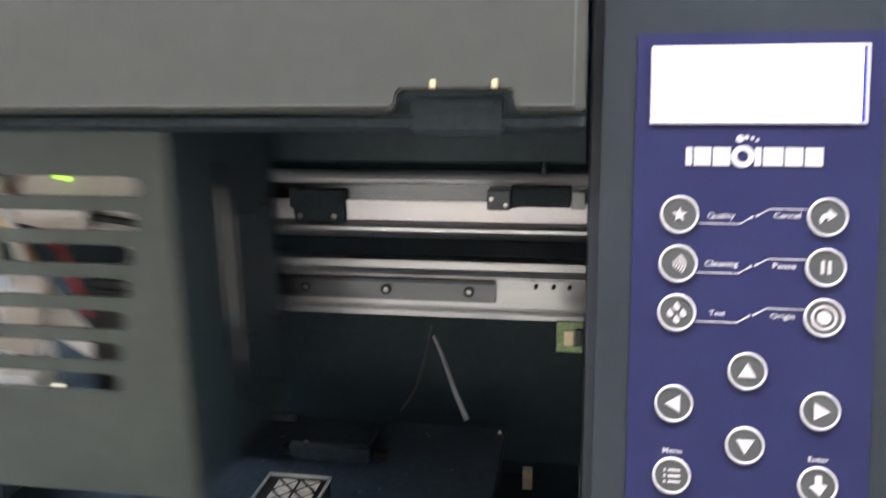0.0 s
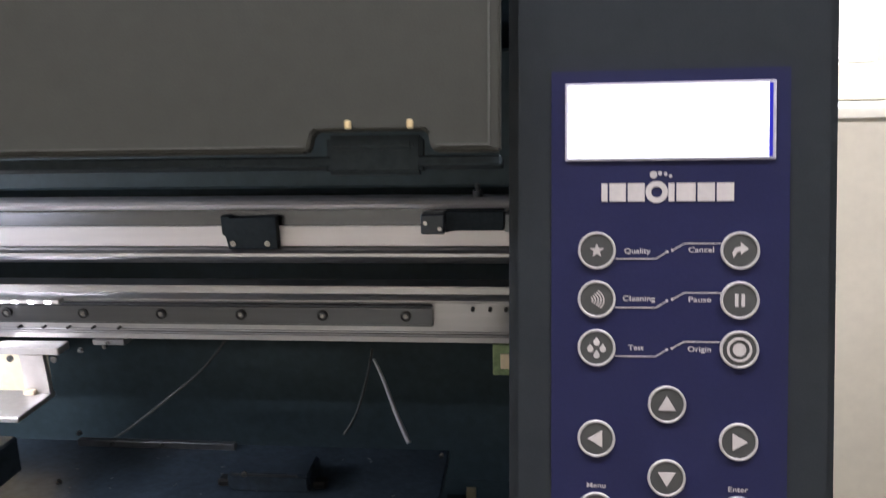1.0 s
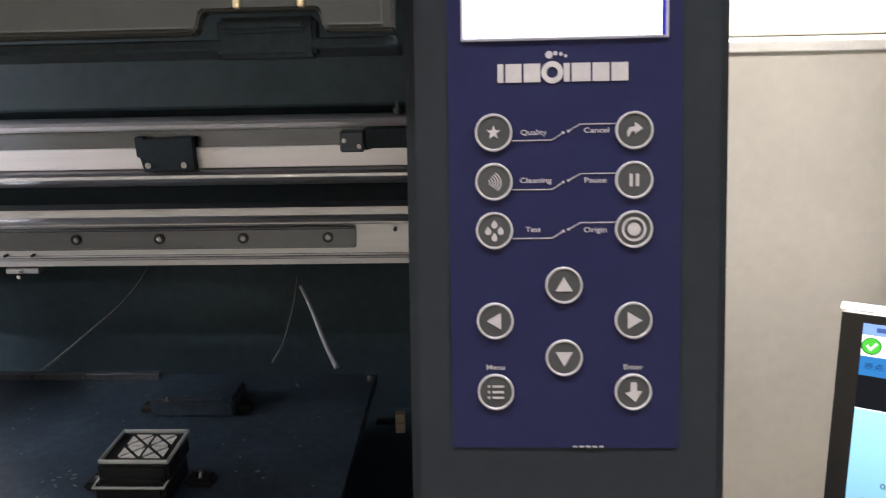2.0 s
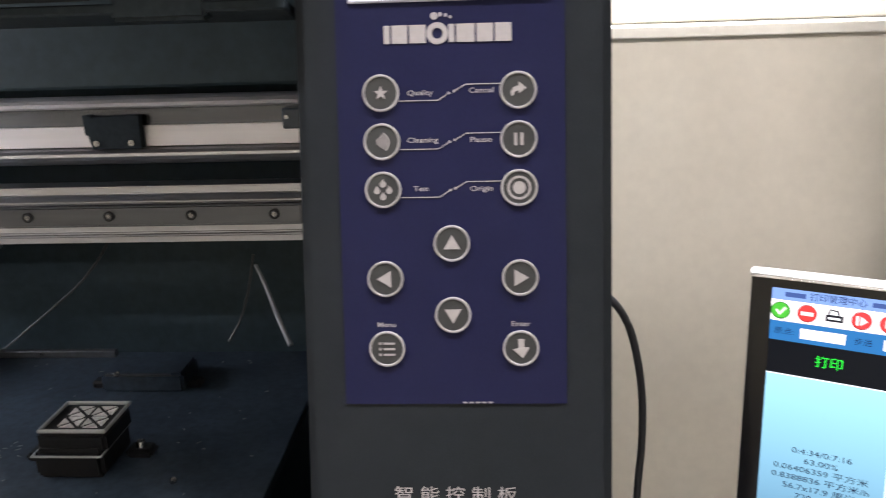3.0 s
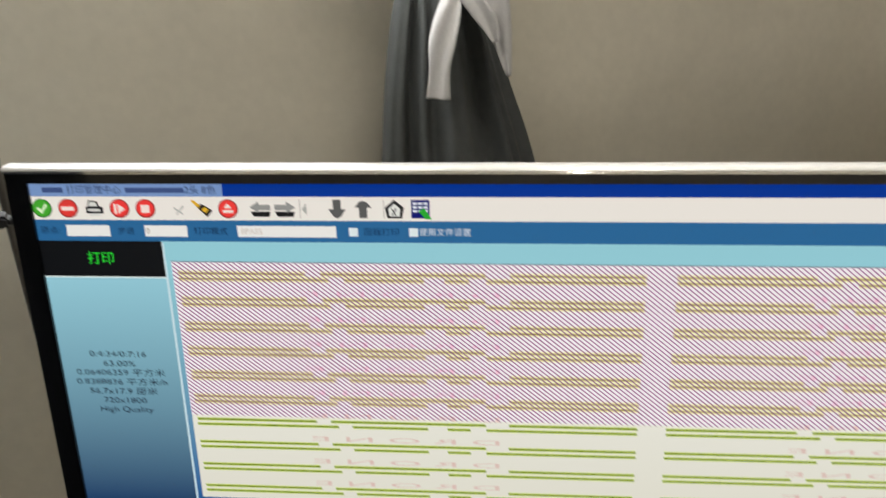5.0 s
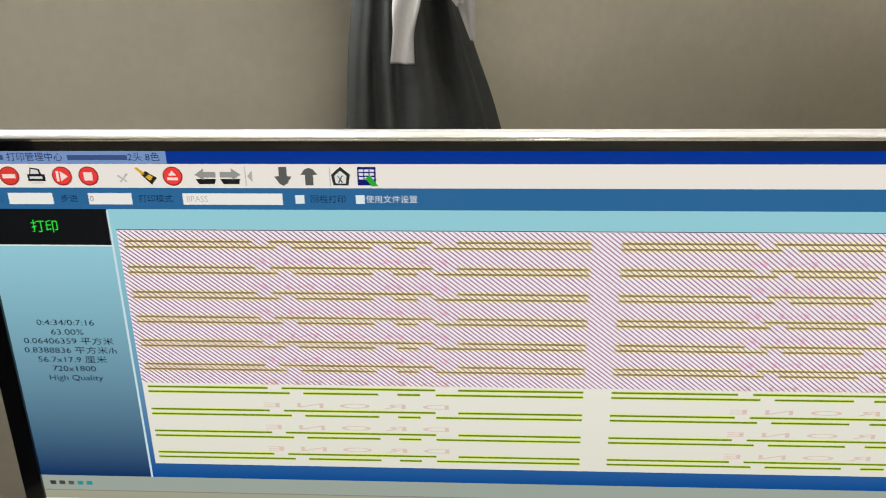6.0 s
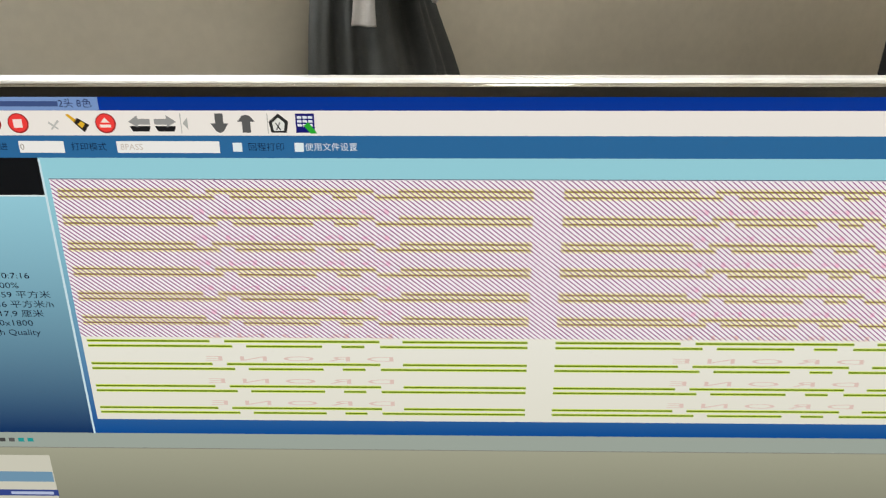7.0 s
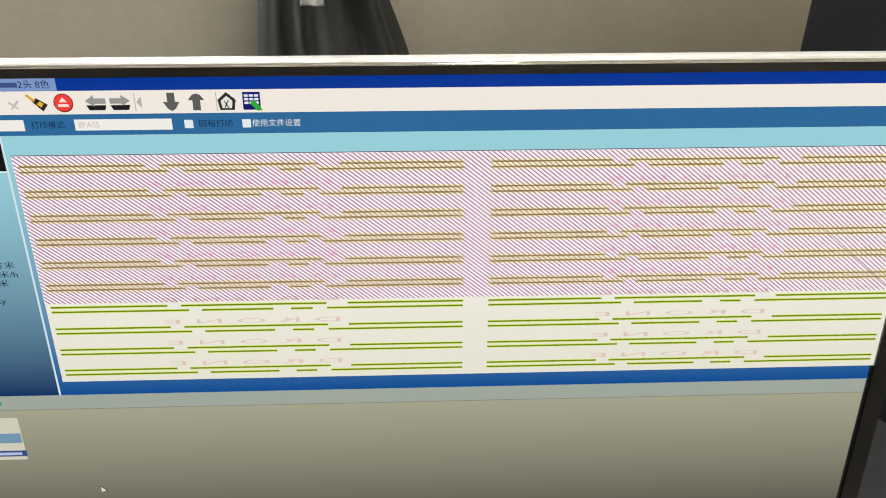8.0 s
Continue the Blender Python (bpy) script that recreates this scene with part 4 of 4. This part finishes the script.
def build_monitor():
    mo = thing("monitor", "black widescreen monitor with silver edge showing print software", "monitor", (0.2054, 0.0865, 1.2287), rx=-3.62, ry=-1.27, rz=-28.30)
    top, side, foot = 0.0078, 0.0131, 0.030
    b = bmesh.new()
    for d in ((U0 - side, U0, -V1 - foot, top), (U1, U1 + side, -V1 - foot, top), (U0, U1, -V0, top), (U0, U1, -V1 - foot, -V1)):
        box(b, d[0], d[1], -0.0022, 0.012, d[2], d[3])
    bmesh.ops.remove_doubles(b, verts=b.verts, dist=0.0001)
    part("bezel", b, M_BEZEL, mo)
    b = bmesh.new()
    prism(b, [(-0.0026, top + 0.0010), (-0.0026, top + 0.0016), (-0.0014, top + 0.0028), (0.0010, top + 0.0036), (0.0075, top + 0.0037), (0.0085, top + 0.0030), (0.0085, top + 0.0010)], U0 - side - 0.001, U1 + side + 0.001, "x")
    part("top_edge", b, M_CHROME, mo, "silver top edge, whitened as its highlight")
    # mirror strip added to carry the reflections of the bezel's glossy bevel
    part("mirror_strip", box(bmesh.new(), U0 - side - 0.0006, U1 + side + 0.0006, -0.0032, 0.0040, top - 0.0006, top + 0.0009, 0.0006, 3), M_MIRROR, mo, "mirror strip for bezel reflections")
    b = bmesh.new()
    box(b, U0 - side + 0.001, U1 + side - 0.001, 0.0125, 0.018, -V1 - 0.029, 0.0060, 0.002, 2)
    box(b, 0.02, U1 - 0.02, 0.018, 0.050, -V1, -0.05, 0.012, 2)
    box(b, 0.12, U1 - 0.12, 0.050, 0.085, -V1 + 0.02, -0.06, 0.012, 2)
    part("back_shell", b, M_PLASTIC, mo)
    b = bmesh.new()
    box(b, U1 / 2 - 0.05, U1 / 2 + 0.05, 0.050, 0.075, 0.622 - 1.2287, -0.25, 0.004, 2)
    bmesh.ops.rotate(b, cent=(U1 / 2, 0.06, -0.25), matrix=Matrix.Rotation(radians(2.0), 3, "X"), verts=b.verts)
    box(b, U1 / 2 - 0.17, U1 / 2 + 0.17, -0.06, 0.20, 0.606 - 1.2287 + 0.008, 0.606 - 1.2287 + 0.024, 0.004, 2)
    part("stand", b, M_PLASTIC, mo)
    scr = cube_part("screen", (U0, U1, 0.0, 0.010, -V1, -V0), glow("dark screen", (0.004, 0.004, 0.006), 1.0, gloss=0.3), mo, label="lit screen with print software")
    SW, SH = 0.679, V1

    cache = {}

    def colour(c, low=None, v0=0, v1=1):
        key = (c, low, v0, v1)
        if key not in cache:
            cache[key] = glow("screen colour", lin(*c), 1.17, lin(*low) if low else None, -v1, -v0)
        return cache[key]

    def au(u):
        """Place across the screen of a place in the software's layout, bent to fit the camera's view."""
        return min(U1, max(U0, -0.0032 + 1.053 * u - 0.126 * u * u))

    # lifts the topmost rows a little, also to fit the camera's view
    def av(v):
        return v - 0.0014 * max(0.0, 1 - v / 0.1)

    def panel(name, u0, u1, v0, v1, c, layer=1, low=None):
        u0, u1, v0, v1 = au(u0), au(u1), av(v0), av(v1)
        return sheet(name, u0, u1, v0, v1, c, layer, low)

    def sheet(name, u0, u1, v0, v1, c, layer=1, low=None):
        bm = bmesh.new()
        box(bm, u0, u1, -0.0003 * layer, -0.0003 * layer + 0.00025, -v1, -v0)
        return part(name, bm, colour(c, low, v0, v1), scr)

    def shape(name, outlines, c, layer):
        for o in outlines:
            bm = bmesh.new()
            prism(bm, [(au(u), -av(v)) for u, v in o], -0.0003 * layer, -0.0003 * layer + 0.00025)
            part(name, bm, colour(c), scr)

    # word widths are enlarged by the same fit
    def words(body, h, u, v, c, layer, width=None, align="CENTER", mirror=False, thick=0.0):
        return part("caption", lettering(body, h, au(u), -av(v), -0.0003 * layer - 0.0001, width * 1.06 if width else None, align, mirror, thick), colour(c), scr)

    panel("title_bar", 0, SW, 0.0, 0.0080, (0, 52, 150))
    panel("title_light", 0, 0.112, 0.0004, 0.0078, (120, 150, 200), 2)
    panel("tool_bar", 0, SW, 0.0080, 0.0222, (240, 234, 228))
    panel("option_bar", 0, SW, 0.0222, 0.0352, (42, 104, 156))
    panel("state_box", 0, 0.0718, 0.0352, 0.0576, (14, 16, 20))
    # the software's own gradient, its foot darkened further as painted vignette
    panel("side_pane", 0, 0.0728, 0.0580, 0.2245, (150, 205, 222), 1, (9, 48, 98))
    panel("pane_edge", 0, 0.0728, 0.0576, 0.0584, (225, 240, 242), 2)
    panel("main_pane", 0.0728, SW, 0.0352, 0.2245, (156, 214, 226), 1, (0, 76, 150))
    panel("divider", 0.0728, 0.0740, 0.0360, 0.2245, (205, 228, 238), 2)
    panel("top_strip", 0.0740, SW, 0.0354, 0.0467, (150, 208, 222), 2)
    # dimmed as part of the painted vignette
    panel("status_bar", 0, SW, 0.2245, 0.2362, (158, 168, 160))
    panel("status_line", 0, SW, 0.2362, 0.2367, (140, 140, 130), 2)
    # viewing-angle falloff of the screen is painted in as a downward darkening
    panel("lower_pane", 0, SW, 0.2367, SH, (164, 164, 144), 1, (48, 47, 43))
    # document preview: two columns of ten ruled rows
    P0, P1 = 0.0775, 0.6559
    # paper carries a weaker painted share of the same falloff
    sheet("paper", P0, P1, 0.0470, 0.2130, (246, 246, 240), 3, (230, 228, 216))
    hv0, hv1 = 0.0472, 0.1505
    sheet("printed_part", P0, P1, hv0, hv1, (252, 240, 248), 4)
    sheet("preview_edge", P0 - 0.0003, P1, 0.0466, 0.0471, (90, 90, 110), 4)
    rows = [0.0540 + 0.0166 * i for i in range(10)]
    col = 0.2769
    up = ((0, 0.0775), (0.0867, 0.1843), (0.1987, col))
    dn = ((0, 0.0915), (0.1003, 0.1481), (0.1603, 0.1747), (0.1846, col))
    columns = (0.0810, 0.0810 + col + 0.0174)
    dark, bright = bmesh.new(), bmesh.new()
    darkg, brightg = bmesh.new(), bmesh.new()
    for i, v in enumerate(rows):
        d, g, halo = (dark, bright, 0.0019) if i < 6 else (darkg, brightg, 0.0011)
        for c0 in columns:
            for segs, dv in ((up, 0), (dn, 0.0036)):
                for a, e in segs:
                    box(d, c0 + a, c0 + e, -0.0015, -0.0013, -(v + dv + 0.00055), -(v + dv - 0.00055))
                    box(g, c0 + a, c0 + e, -0.0014, -0.0013, -(v + dv + halo), -(v + dv - halo))
    tagged(part("ruling", dark, colour((146, 134, 28)), scr), kind="stuff")
    tagged(part("ruling", bright, colour((252, 244, 205)), scr), kind="stuff")
    tagged(part("ruling", darkg, colour((104, 134, 10)), scr), kind="stuff")
    tagged(part("ruling", brightg, colour((218, 232, 130)), scr), kind="stuff")
    for i, v in enumerate(rows[1:]):
        for c0 in columns:
            part("caption", lettering("D R O N E", 0.0034, c0 + 0.1338, -(v - 0.0040), -0.00145, 0.119, mirror=True), colour((240, 196, 214) if i < 5 else (224, 198, 190)), scr)
    # slanting hatch over the printed part
    hb = bmesh.new()
    pitch, run, wdt = 0.00338, 0.83, 0.00092
    h = hv1 - hv0
    for i in range(int((P1 - P0 + h / run) / pitch) + 1):
        u_top = P0 - h / run + i * pitch
        u0, v0, u1, v1 = u_top, hv0, u_top + h / run, hv1
        if u0 < P0:
            v0 += (P0 - u0) * run
            u0 = P0
        if u1 > P1 - wdt:
            v1 -= (u1 - P1 - wdt) * run
            u1 = P1 - wdt
        if v1 - v0 > 0.001:
            prism(hb, [(u0, -v0), (u0 + wdt, -v0), (u1 + wdt, -v1), (u1, -v1)], -0.0018, -0.0016)
    tagged(part("hatching", hb, colour((138, 88, 134)), scr), kind="stuff")
    # side pane words
    words("打印", 0.0062, 0.0356, 0.0462, (40, 235, 60), 3)
    for v, t, w in ((0.1091, "0:4:34/0:7:16", 0.0345), (0.1157, "63.00%", 0.0195), (0.1221, "0.06406359 平方米", 0.0545), (0.1287, "0.8388836 平方米/h", 0.0560), (0.1353, "56.7x17.9 厘米", 0.0420), (0.1418, "720x1800", 0.0265), (0.1484, "High Quality", 0.0330)):
        words(t, 0.0040, 0.0362, v, (8, 20, 44), 3, w)
    # title, options
    panel("maker_mark", 0.0075, 0.0195, 0.0026, 0.0056, (62, 82, 132), 3)
    words("打印管理中心", 0.0040, 0.0375, 0.0041, (20, 34, 84), 3, 0.031)
    panel("maker_mark", 0.0560, 0.0900, 0.0027, 0.0056, (62, 82, 132), 3)
    words("2头 8色", 0.0040, 0.0995, 0.0041, (20, 34, 84), 3, 0.0175)
    for u0, u1 in ((0.0178, 0.0433), (0.0640, 0.0890), (0.1186, 0.1764)):
        panel("entry_field", u0, u1, 0.0254, 0.0322, (240, 238, 236), 2)
    for t, u, w in (("原点:", 0.0085, 0.0115), ("步进", 0.0530, 0.0095), ("打印模式", 0.1030, 0.0190), ("回程打印", 0.2030, 0.0190)):
        words(t, 0.0036, u, 0.0288, (16, 36, 66), 3, w)
    words("使用文件设置", 0.0036, 0.2400, 0.0288, (216, 224, 230), 3, 0.0280)
    words("0", 0.0036, 0.0660, 0.0288, (150, 140, 130), 3)
    words("8PASS", 0.0036, 0.1270, 0.0288, (200, 190, 182), 3)
    for u in (0.1865, 0.2216):
        panel("check_box", u - 0.0026, u + 0.0026, 0.0263, 0.0314, (226, 236, 240), 2)
    # tool icons
    vc, r = 0.0152, 0.0057

    def circle(u, v, q, n=24):
        return [(u + q * math.cos(2 * math.pi * k / n), v + q * math.sin(2 * math.pi * k / n)) for k in range(n)]

    def rect(u0, u1, v0, v1):
        return [(u0, v0), (u1, v0), (u1, v1), (u0, v1)]

    for u, c in ((0.0055, (70, 170, 50)), (0.0208, (225, 60, 55)), (0.0510, (238, 62, 60)), (0.0662, (238, 62, 60)), (0.1144, (240, 64, 60))):
        shape("tool_icon", [circle(u, vc, r)], (150, 40, 40) if c[0] > 100 else (30, 110, 30), 2)
        shape("tool_icon", [circle(u, vc - 0.0002, r * 0.88)], c, 3)
    pale = (252, 226, 220)
    shape("tool_icon", [[(0.0025, vc), (0.0038, vc - 0.001), (0.0050, vc + 0.0010), (0.0080, vc - 0.0030), (0.0090, vc - 0.0018), (0.0052, vc + 0.0032)]], (222, 244, 205), 4)
    shape("tool_icon", [rect(0.0172, 0.0244, vc - 0.0012, vc + 0.0012)], pale, 4)
    shape("tool_icon", [[(0.0504, vc - 0.0030), (0.0504, vc + 0.0030), (0.0545, vc)], rect(0.0480, 0.0494, vc - 0.003, vc + 0.003)], pale, 4)
    shape("tool_icon", [rect(0.0638, 0.0686, vc - 0.0024, vc + 0.0024)], pale, 4)
    shape("tool_icon", [[(0.1120, vc - 0.0006), (0.1144, vc - 0.0034), (0.1168, vc - 0.0006)], rect(0.1114, 0.1174, vc + 0.0006, vc + 0.0022)], pale, 4)
    black = (30, 30, 34)
    shape("tool_icon", [rect(0.0312, 0.0412, vc - 0.0010, vc + 0.0030), [(0.0322, vc - 0.001), (0.0334, vc - 0.005), (0.0384, vc - 0.0042), (0.0392, vc - 0.001)]], black, 2)
    shape("tool_icon", [rect(0.0326, 0.0396, vc + 0.0002, vc + 0.0016), [(0.0332, vc - 0.0014), (0.0341, vc - 0.0042), (0.0376, vc - 0.0036), (0.0382, vc - 0.0014)], rect(0.0330, 0.0400, vc + 0.0032, vc + 0.0046)], (220, 220, 216), 3)
    shape("tool_icon", [[(0.083, vc - 0.001), (0.088, vc + 0.003), (0.0875, vc + 0.0036), (0.0825, vc)], [(0.088, vc - 0.002), (0.0835, vc + 0.0034), (0.0843, vc + 0.0038), (0.0888, vc - 0.001)]], (190, 190, 186), 2)
    shape("tool_icon", [[(0.0930, vc - 0.0048), (0.0942, vc - 0.0054), (0.0985, vc - 0.0018), (0.0972, vc - 0.0004)]], (220, 170, 40), 2)
    shape("tool_icon", [[(0.0965, vc - 0.0008), (0.0990, vc - 0.0030), (0.1052, vc + 0.0010), (0.1020, vc + 0.0050)]], (40, 34, 30), 2)
    shape("tool_icon", [[(0.0990, vc + 0.0004), (0.1010, vc - 0.0012), (0.1030, vc + 0.0004), (0.1012, vc + 0.0026)]], (226, 180, 50), 3)
    for u, s in ((0.1333, -1), (0.1474, 1)):
        shape("tool_icon", [[(u + s * 0.0062, vc - 0.0010), (u + s * 0.0010, vc - 0.0046), (u + s * 0.0010, vc - 0.0026), (u - s * 0.0058, vc - 0.0026), (u - s * 0.0058, vc + 0.0006), (u + s * 0.0010, vc + 0.0006), (u + s * 0.0010, vc + 0.0022)]], (150, 150, 148), 3)
        shape("tool_icon", [[(u - 0.0058, vc + 0.0016), (u + 0.0058, vc + 0.0016), (u + 0.0048, vc + 0.0046), (u - 0.0042, vc + 0.0046)]], (26, 26, 28), 2)
    shape("tool_icon", [rect(0.1560, 0.1564, vc - 0.0056, vc + 0.0056), [(0.1600, vc - 0.0034), (0.1572, vc), (0.1600, vc + 0.0034)]], (176, 176, 172), 2)
    shape("tool_icon", [rect(0.1754, 0.1800, vc - 0.0056, vc), [(0.1728, vc), (0.1826, vc), (0.1800, vc + 0.0042), (0.1777, vc + 0.0056), (0.1754, vc + 0.0042)]], (92, 92, 92), 2)
    shape("tool_icon", [rect(0.1904, 0.1950, vc - 0.001, vc + 0.0052), [(0.1878, vc - 0.001), (0.1904, vc - 0.0042), (0.1927, vc - 0.0050), (0.1950, vc - 0.0042), (0.1976, vc - 0.001)]], (92, 92, 92), 2)
    shape("tool_icon", [rect(0.1692 + 0.0354, 0.1696 + 0.0354, vc - 0.0056, vc + 0.0056)], (176, 176, 172), 2)
    shape("tool_icon", [[(0.2054, vc - 0.0010), (0.2109, vc - 0.0056), (0.2164, vc - 0.0010), (0.2152, vc + 0.0052), (0.2066, vc + 0.0052)]], (44, 44, 44), 2)
    shape("tool_icon", [[(0.2074, vc - 0.0004), (0.2109, vc - 0.0034), (0.2144, vc - 0.0004), (0.2138, vc + 0.0040), (0.2080, vc + 0.0040)]], (226, 226, 222), 3)
    shape("tool_icon", [[(0.2096, vc - 0.0006), (0.2122, vc + 0.0034), (0.2116, vc + 0.0036), (0.2092, vc - 0.0004)], [(0.2122, vc - 0.0006), (0.2116, vc - 0.0008), (0.2094, vc + 0.0034), (0.2100, vc + 0.0036)]], (44, 44, 44), 4)
    shape("tool_icon", [rect(0.2206, 0.2312, vc - 0.0056, vc + 0.0052)], (14, 20, 110), 2)
    shape("tool_icon", [rect(0.2216 + 0.0031 * i, 0.2240 + 0.0031 * i, vc - 0.0042 + 0.0022 * j, vc - 0.0028 + 0.0022 * j) for i in range(3) for j in range(3)], (226, 230, 240), 3)
    shape("tool_icon", [[(0.2250, vc + 0.0010), (0.2280, vc - 0.0008), (0.2324, vc + 0.0054), (0.2290, vc + 0.0056)]], (40, 170, 50), 4)
    # small marks below
    for i, c in enumerate(((60, 60, 60), (70, 70, 70), (90, 90, 90), (30, 150, 150), (30, 150, 150))):
        u = 0.0068 + 0.0060 * i
        shape("status_mark", [rect(u - 0.0018, u + 0.0018, 0.2290, 0.2318)], c, 2)
    panel("list_box", 0, 0.0405, 0.2430, 0.2800, (206, 204, 190), 2)
    panel("list_mark", 0.004, 0.0400, 0.2565, 0.2648, (112, 150, 178), 3)
    panel("list_mark", 0, 0.0412, 0.2718, 0.2768, (52, 70, 140), 3)
    panel("unread_line", 0.010, 0.0380, 0.2732, 0.2754, (180, 190, 220), 4)
    shape("pointer", [[(0.0870, 0.3060), (0.0870, 0.3130), (0.0886, 0.3116), (0.0918, 0.3112)]], (60, 60, 60), 3)
    shape("pointer", [[(0.0874, 0.3070), (0.0874, 0.3120), (0.0884, 0.3110), (0.0908, 0.3108)]], (226, 224, 210), 4)
    return mo


def build_furniture():
    ta = thing("table", "black laminate table under the monitor", "table", (0.72, -0.02, 0.606))
    cube_part("tabletop", (-0.57, 0.58, -0.30, 0.70, -0.04, 0), M_TABLE, ta, 0.004, "", 2)
    for x in (-0.53, 0.54):
        for y in (-0.26, 0.66):
            cube_part("leg", (x - 0.025, x + 0.025, y - 0.025, y + 0.025, FLOOR - 0.606, -0.041), M_CASE, ta, 0.003)
    cb = thing("cabinet", "tall black painted cabinet beyond the monitor", "cabinet", (1.313, -0.28, FLOOR))
    b = bmesh.new()
    box(b, 0.0, 0.9, 0.0, 0.55, 0.0, 2.7, 0.004, 2)
    part("body", b, M_CABINET, cb)
    for x in (0.012, 0.456):
        cube_part("door", (x, x + 0.432, -0.016, -0.001, 0.05, 2.66), M_CABINET, cb, 0.004)


# ---- build ----
build_room()
build_printer()
build_panel()
CARRIAGE = build_carriage()
build_cap_station()
build_cables()
build_curtain()
build_ribbon()
build_monitor()
build_furniture()


def motions():
    """The carriage comes to the right end of its run, turns and runs off along the beam."""
    runs = [(0.0, -0.378), (0.1, -0.290), (0.2, -0.272), (0.3, -0.315), (0.4, -0.439), (0.5, -0.62), (0.6, -0.80), (0.8, -1.05), (1.0, -1.15), (8.0, -1.15)]
    walk(CARRIAGE, [(t, pose(*W(x, 0.12, ZP))) for t, x in runs])


motions()
